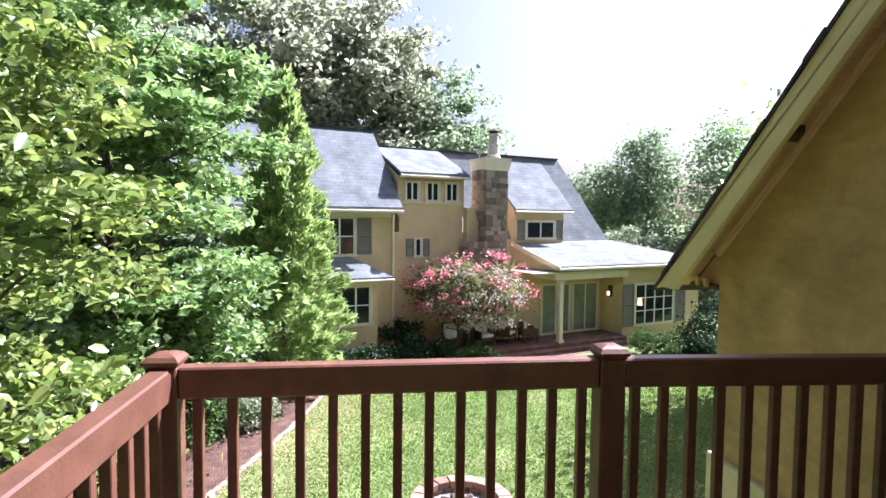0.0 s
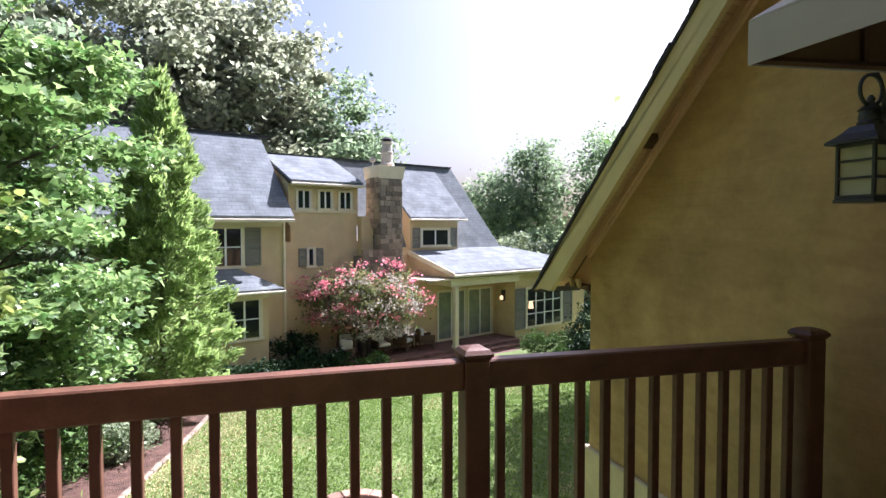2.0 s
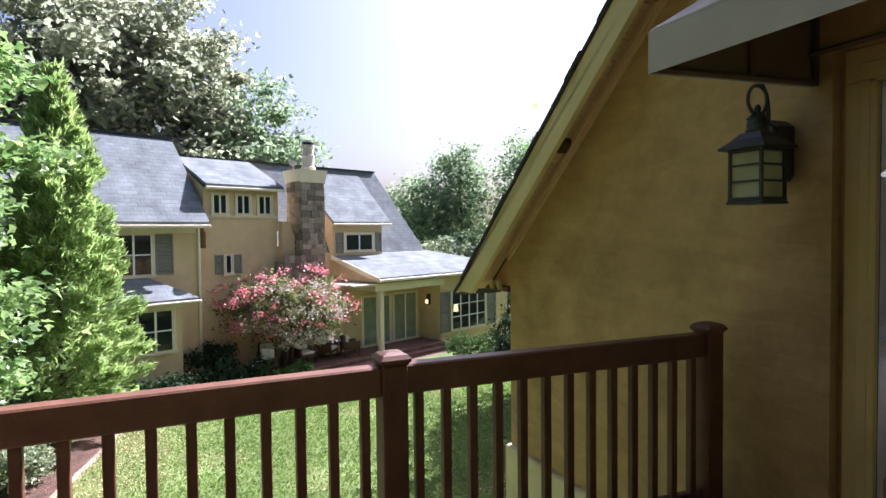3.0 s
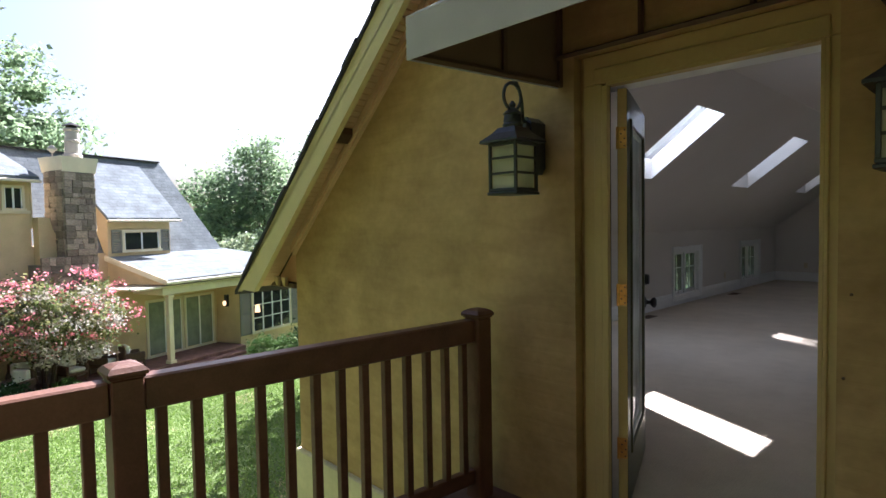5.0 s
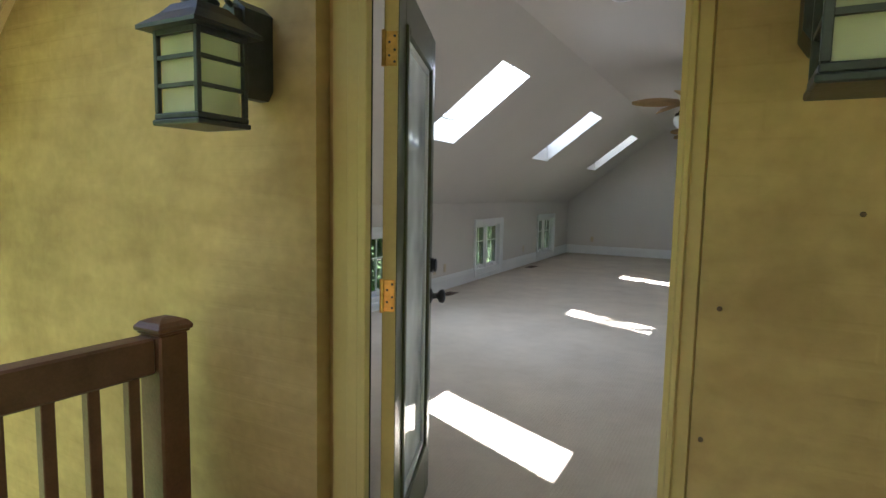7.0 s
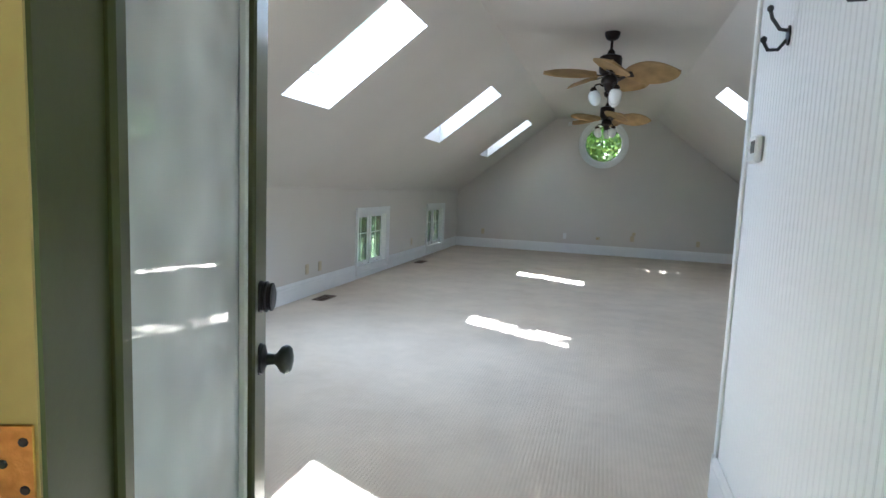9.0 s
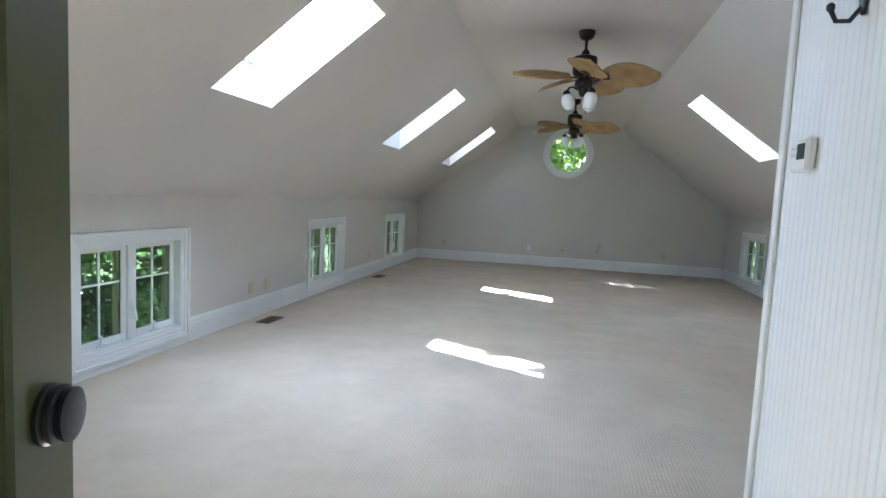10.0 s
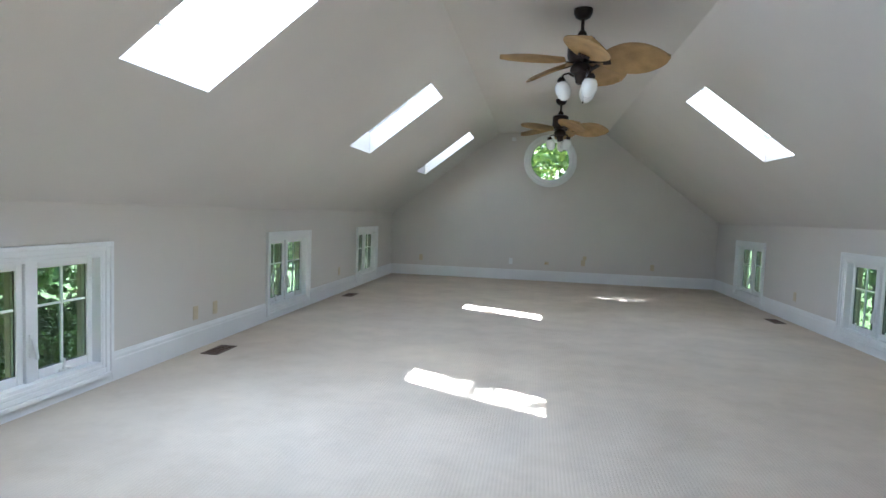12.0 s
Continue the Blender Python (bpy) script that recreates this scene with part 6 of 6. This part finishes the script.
leaves("dry_grass_blades", gp[dry], 0.04, leaf_mat("dry_grass", (0.36, 0.33, 0.17), (0.50, 0.45, 0.25), 0.2, 0.85), lawn, 9, flat=2.2)

# ---------- trees and shrubs ----------
gz = ground_z
# maple over the bed, its big neighbour close by, and understorey
tree("maple_tree", (-9.4, -7.5, gz(-9)), 10.5, (3.0, 2.7, 4.3), MAPLE, 40000, 0.165, 11, "bright green broadleaf tree beside the lawn, sunlit", 120, 0.29, 0.13, 5.6, limbs=10, shape="lobed", level=0.55, thick=0.32, shell=0.8)
tree("maple_tree", (-12.8, -8.5, gz(-12)), 10.5, (3.0, 2.4, 4.3), MAPLE, 30000, 0.175, 12, "bright green broadleaf tree behind the planting bed", 105, 0.31, 0.14, 5.4, limbs=9, shape="lobed", level=0.55, thick=0.32, shell=0.8)
tree("beech_tree", (-4.6, -7.0, gz(-5)), 8.5, (2.0, 1.9, 3.2), BEECH, 20000, 0.115, 13, "broadleaf tree with large yellowing leaves near the balcony", 80, 0.25, 0.09, 4.4, limbs=8, shape="oval", level=0.45, thick=0.35, shell=0.8)
tree("maple_tree", (-10.9, -6.7, gz(-11)), 4.4, (1.6, 1.2, 1.5), MAPLE, 9000, 0.15, 14, "young broadleaf tree with low branches in the bed", 50, 0.26, 0.05, 2.7, limbs=6, shape="lobed", level=0.55, thick=0.32)
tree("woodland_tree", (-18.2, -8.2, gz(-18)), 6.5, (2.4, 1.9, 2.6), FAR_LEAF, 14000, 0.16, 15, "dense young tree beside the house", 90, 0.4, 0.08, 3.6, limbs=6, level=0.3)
cyp = thing("cypress_tree", pose(-15.2, -5.35, gz(-15)), "feathery bright green conical cypress", "tree")
rng2 = np.random.default_rng(21)
hgt = 9.2
pts_c, aim_c = [], []
bm = bmesh.new()
tube(bm, [(0, 0, -0.1), (0.03, 0.02, 3), (0, 0, hgt - 0.5)], 0.11, 8, 0.015)
for k in range(190):
    z = 0.35 + (hgt - 0.45) * (k / 190) ** 0.92
    a = k * 2.39996 + rng2.random() * 0.5
    r = 2.15 * (1 - z / (hgt + 0.1)) ** 0.85 * (0.72 + 0.4 * rng2.random()) + 0.06
    way = np.array([math.cos(a), math.sin(a), 0.42 + 0.5 * z / hgt])
    m_ = int(70 + 190 * r)
    f = 0.12 + 0.88 * np.sqrt(rng2.random(m_))
    side = rng2.normal(size=(m_, 3)) * (0.05 + 0.13 * (1 - np.abs(2 * f - 1.1)))[:, None] * min(1.0, 0.35 + r * 0.6)
    pts_c.append(np.array([0, 0, z]) + way * r * f[:, None] + side - np.array([0, 0, 1.0]) * (f * f * 0.16 * r)[:, None])
    aim_c.append(np.repeat(way[None, :] * np.array([0.8, 0.8, 1.2]), m_, 0))
    if k % 3 == 0 and z < hgt - 1.0:
        tube(bm, [(0, 0, z), (way[0] * r * 0.8, way[1] * r * 0.8, z + way[2] * r * 0.75)], 0.02, 5, 0.004)
part("trunk", bm, BARK, cyp)
leaves("foliage", np.concatenate(pts_c), 0.21, CYPRESS, cyp, 22, flat=1.0, shape="needle", aim=np.concatenate(aim_c))

crape = thing("crape_myrtle", pose(-19.9, 0.75, gz(-19)), "spreading crape myrtle with pink flowers by the patio", "tree")
for k in range(6):
    bm = bmesh.new()
    a = k * 1.05
    c, s = math.cos(a), math.sin(a)
    tube(bm, [(c * 0.12, s * 0.12, -0.1), (c * 0.35, s * 0.35, 1.1), (c * 0.9, s * 1.1, 2.2), (c * 1.3, s * 1.7, 3.0)], 0.05, 7, 0.012)
    part("trunk", bm, BARK, crape)
leaves("crown", cloud((0, 0, 2.5), (1.7, 2.45, 1.2), 10000, 120, 0.22, 31, 0.7), 0.10, CRAPE_LEAF, crape, 32)
pk = cloud((0, 0.1, 2.65), (1.85, 2.6, 1.35), 3600, 95, 0.15, 33, 1.0)
leaves("blossom", pk, 0.075, CRAPE_PINK, crape, 34, label="clusters of pink flowers")
leaves("faded_blossom", cloud((0.35, 0.3, 2.25), (1.6, 2.1, 1.2), 4500, 60, 0.15, 35, 0.95), 0.075, CRAPE_PALE, crape, 36, label="pale faded flower heads")

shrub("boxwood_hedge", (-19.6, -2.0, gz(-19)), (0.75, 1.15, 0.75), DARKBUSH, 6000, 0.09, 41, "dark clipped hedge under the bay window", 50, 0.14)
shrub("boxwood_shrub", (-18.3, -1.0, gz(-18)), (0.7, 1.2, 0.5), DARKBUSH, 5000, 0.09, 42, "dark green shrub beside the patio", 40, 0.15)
shrub("boxwood_shrub", (-18.2, 0.6, gz(-18)), (0.5, 1.3, 0.32), BOX, 4500, 0.06, 43, "low clipped boxwood edging the patio", 60, 0.07)
shrub("boxwood_shrub", (-18.9, 1.2, gz(-18)), (0.42, 0.42, 0.36), BOX, 3500, 0.05, 44, "small round clipped boxwood", 60, 0.06)
for k, (x, y, r) in enumerate(((-19.4, 7.75, 0.62), (-19.3, 8.85, 0.58), (-18.5, 8.35, 0.30))):
    shrub("boxwood_shrub", (x, y, gz(x)), (r, r, r * 0.85), BOX, 5200, 0.05, 50 + k, "round clipped boxwood ball under the window", 90, 0.06, "boxwood balls")
for k, (x, y, rr, h) in enumerate(((-14.6, -6.0, 1.0, 0.85), (-13.0, -6.3, 0.9, 0.75), (-11.4, -6.6, 0.8, 0.6), (-9.9, -7.1, 0.7, 0.5), (-12.2, -5.7, 0.5, 0.4), (-8.4, -6.9, 0.6, 0.45), (-16.4, -5.4, 0.8, 0.7))):
    shrub("garden_shrub", (x, y, gz(x)), (rr, rr, h), PALESHRUB if k in (0, 1, 4) else BOX, 3800, 0.075, 60 + k, "leafy pale green shrub in the mulch bed", 40, 0.16, "shrubs in the bed")
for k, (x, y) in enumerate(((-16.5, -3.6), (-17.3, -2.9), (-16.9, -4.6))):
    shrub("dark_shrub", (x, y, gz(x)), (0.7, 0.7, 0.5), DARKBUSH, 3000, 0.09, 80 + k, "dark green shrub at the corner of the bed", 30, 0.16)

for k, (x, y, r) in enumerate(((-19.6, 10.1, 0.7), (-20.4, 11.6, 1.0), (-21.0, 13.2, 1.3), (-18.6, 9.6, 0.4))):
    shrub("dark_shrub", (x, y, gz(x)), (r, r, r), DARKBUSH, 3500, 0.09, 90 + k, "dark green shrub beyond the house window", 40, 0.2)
# woods behind and round the garden
k = 0
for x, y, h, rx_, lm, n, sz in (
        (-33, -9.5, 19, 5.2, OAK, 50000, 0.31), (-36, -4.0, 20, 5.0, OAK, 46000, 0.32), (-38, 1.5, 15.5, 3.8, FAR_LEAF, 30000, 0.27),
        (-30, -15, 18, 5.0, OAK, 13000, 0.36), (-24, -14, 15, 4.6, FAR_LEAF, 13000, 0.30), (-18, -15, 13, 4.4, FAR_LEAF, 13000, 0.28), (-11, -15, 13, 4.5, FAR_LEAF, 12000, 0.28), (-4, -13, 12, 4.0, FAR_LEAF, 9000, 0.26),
        # next row: unseen trees behind the balcony, added to darken its shade
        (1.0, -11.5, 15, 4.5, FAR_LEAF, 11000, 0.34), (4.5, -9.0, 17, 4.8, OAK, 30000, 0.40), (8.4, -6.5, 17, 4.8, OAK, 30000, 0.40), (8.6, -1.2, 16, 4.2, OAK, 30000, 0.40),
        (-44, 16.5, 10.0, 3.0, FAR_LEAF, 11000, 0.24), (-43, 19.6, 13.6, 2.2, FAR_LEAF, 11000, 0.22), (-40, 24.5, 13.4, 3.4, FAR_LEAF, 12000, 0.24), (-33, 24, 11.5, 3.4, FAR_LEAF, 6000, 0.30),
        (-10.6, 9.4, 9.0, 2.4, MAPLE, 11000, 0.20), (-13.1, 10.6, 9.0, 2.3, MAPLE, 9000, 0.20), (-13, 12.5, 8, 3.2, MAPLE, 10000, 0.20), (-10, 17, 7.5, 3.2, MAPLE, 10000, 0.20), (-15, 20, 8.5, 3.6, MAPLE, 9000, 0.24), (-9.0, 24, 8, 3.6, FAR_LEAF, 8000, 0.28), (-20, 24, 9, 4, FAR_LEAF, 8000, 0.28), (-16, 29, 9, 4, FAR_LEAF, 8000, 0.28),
        # first of this row has yellower leaves to look sunlit through the round window
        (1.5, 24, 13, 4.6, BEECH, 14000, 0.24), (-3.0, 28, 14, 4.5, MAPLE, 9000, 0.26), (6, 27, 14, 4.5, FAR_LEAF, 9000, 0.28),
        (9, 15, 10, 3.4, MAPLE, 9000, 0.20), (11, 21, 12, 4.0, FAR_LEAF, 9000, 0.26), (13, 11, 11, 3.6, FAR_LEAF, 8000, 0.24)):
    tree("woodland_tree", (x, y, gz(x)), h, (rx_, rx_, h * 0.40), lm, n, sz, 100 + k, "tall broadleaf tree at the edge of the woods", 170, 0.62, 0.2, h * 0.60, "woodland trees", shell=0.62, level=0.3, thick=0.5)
    k += 1
# out-of-view oak, added only to block sky light over the deck
tree("woodland_tree", (5.6, -4.6, gz(5)), 16, (5.0, 4.6, 3.0), OAK, 42000, 0.34, 142, "unseen tall oak added to keep sky light off the balcony", 150, 0.7, 0.28, 11.2, "woodland trees", shell=0.5, limbs=9)
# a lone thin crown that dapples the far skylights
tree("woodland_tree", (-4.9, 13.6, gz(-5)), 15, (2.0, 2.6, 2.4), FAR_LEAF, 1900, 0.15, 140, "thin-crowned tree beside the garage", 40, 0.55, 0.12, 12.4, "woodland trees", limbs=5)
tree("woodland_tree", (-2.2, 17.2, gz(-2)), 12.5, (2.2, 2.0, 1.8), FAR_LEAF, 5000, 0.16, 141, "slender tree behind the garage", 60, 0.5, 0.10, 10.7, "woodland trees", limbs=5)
for j, (x, y, r) in enumerate(((-36, 14.5, 1.9), (-38, 17.5, 2.2), (-34, 19.0, 2.0), (-36, 22.5, 2.2))):
    shrub("flowering_shrub", (x, y, gz(x)), (r, r, 2.6), FAR_LEAF if j % 2 else PALESHRUB, 5000, 0.24, 150 + j, "tall pale flowering shrub behind the house", 50, 0.4, "tall shrubs")
for j, (x, y) in enumerate(((-7.5, 7.5), (-8.0, 10.5), (-7.0, 13.0), (8.5, 10.0), (8.0, 13.5), (-11.0, 13.0), (-12.5, 16.5), (-10.5, 21.0))):
    shrub("understorey_shrub", (x, y, gz(x)), (1.3, 1.3, 1.3), BOX, 11000, 0.07, 170 + j, "leafy green shrub outside the garage windows", 50, 0.3, "shrubs by the garage")
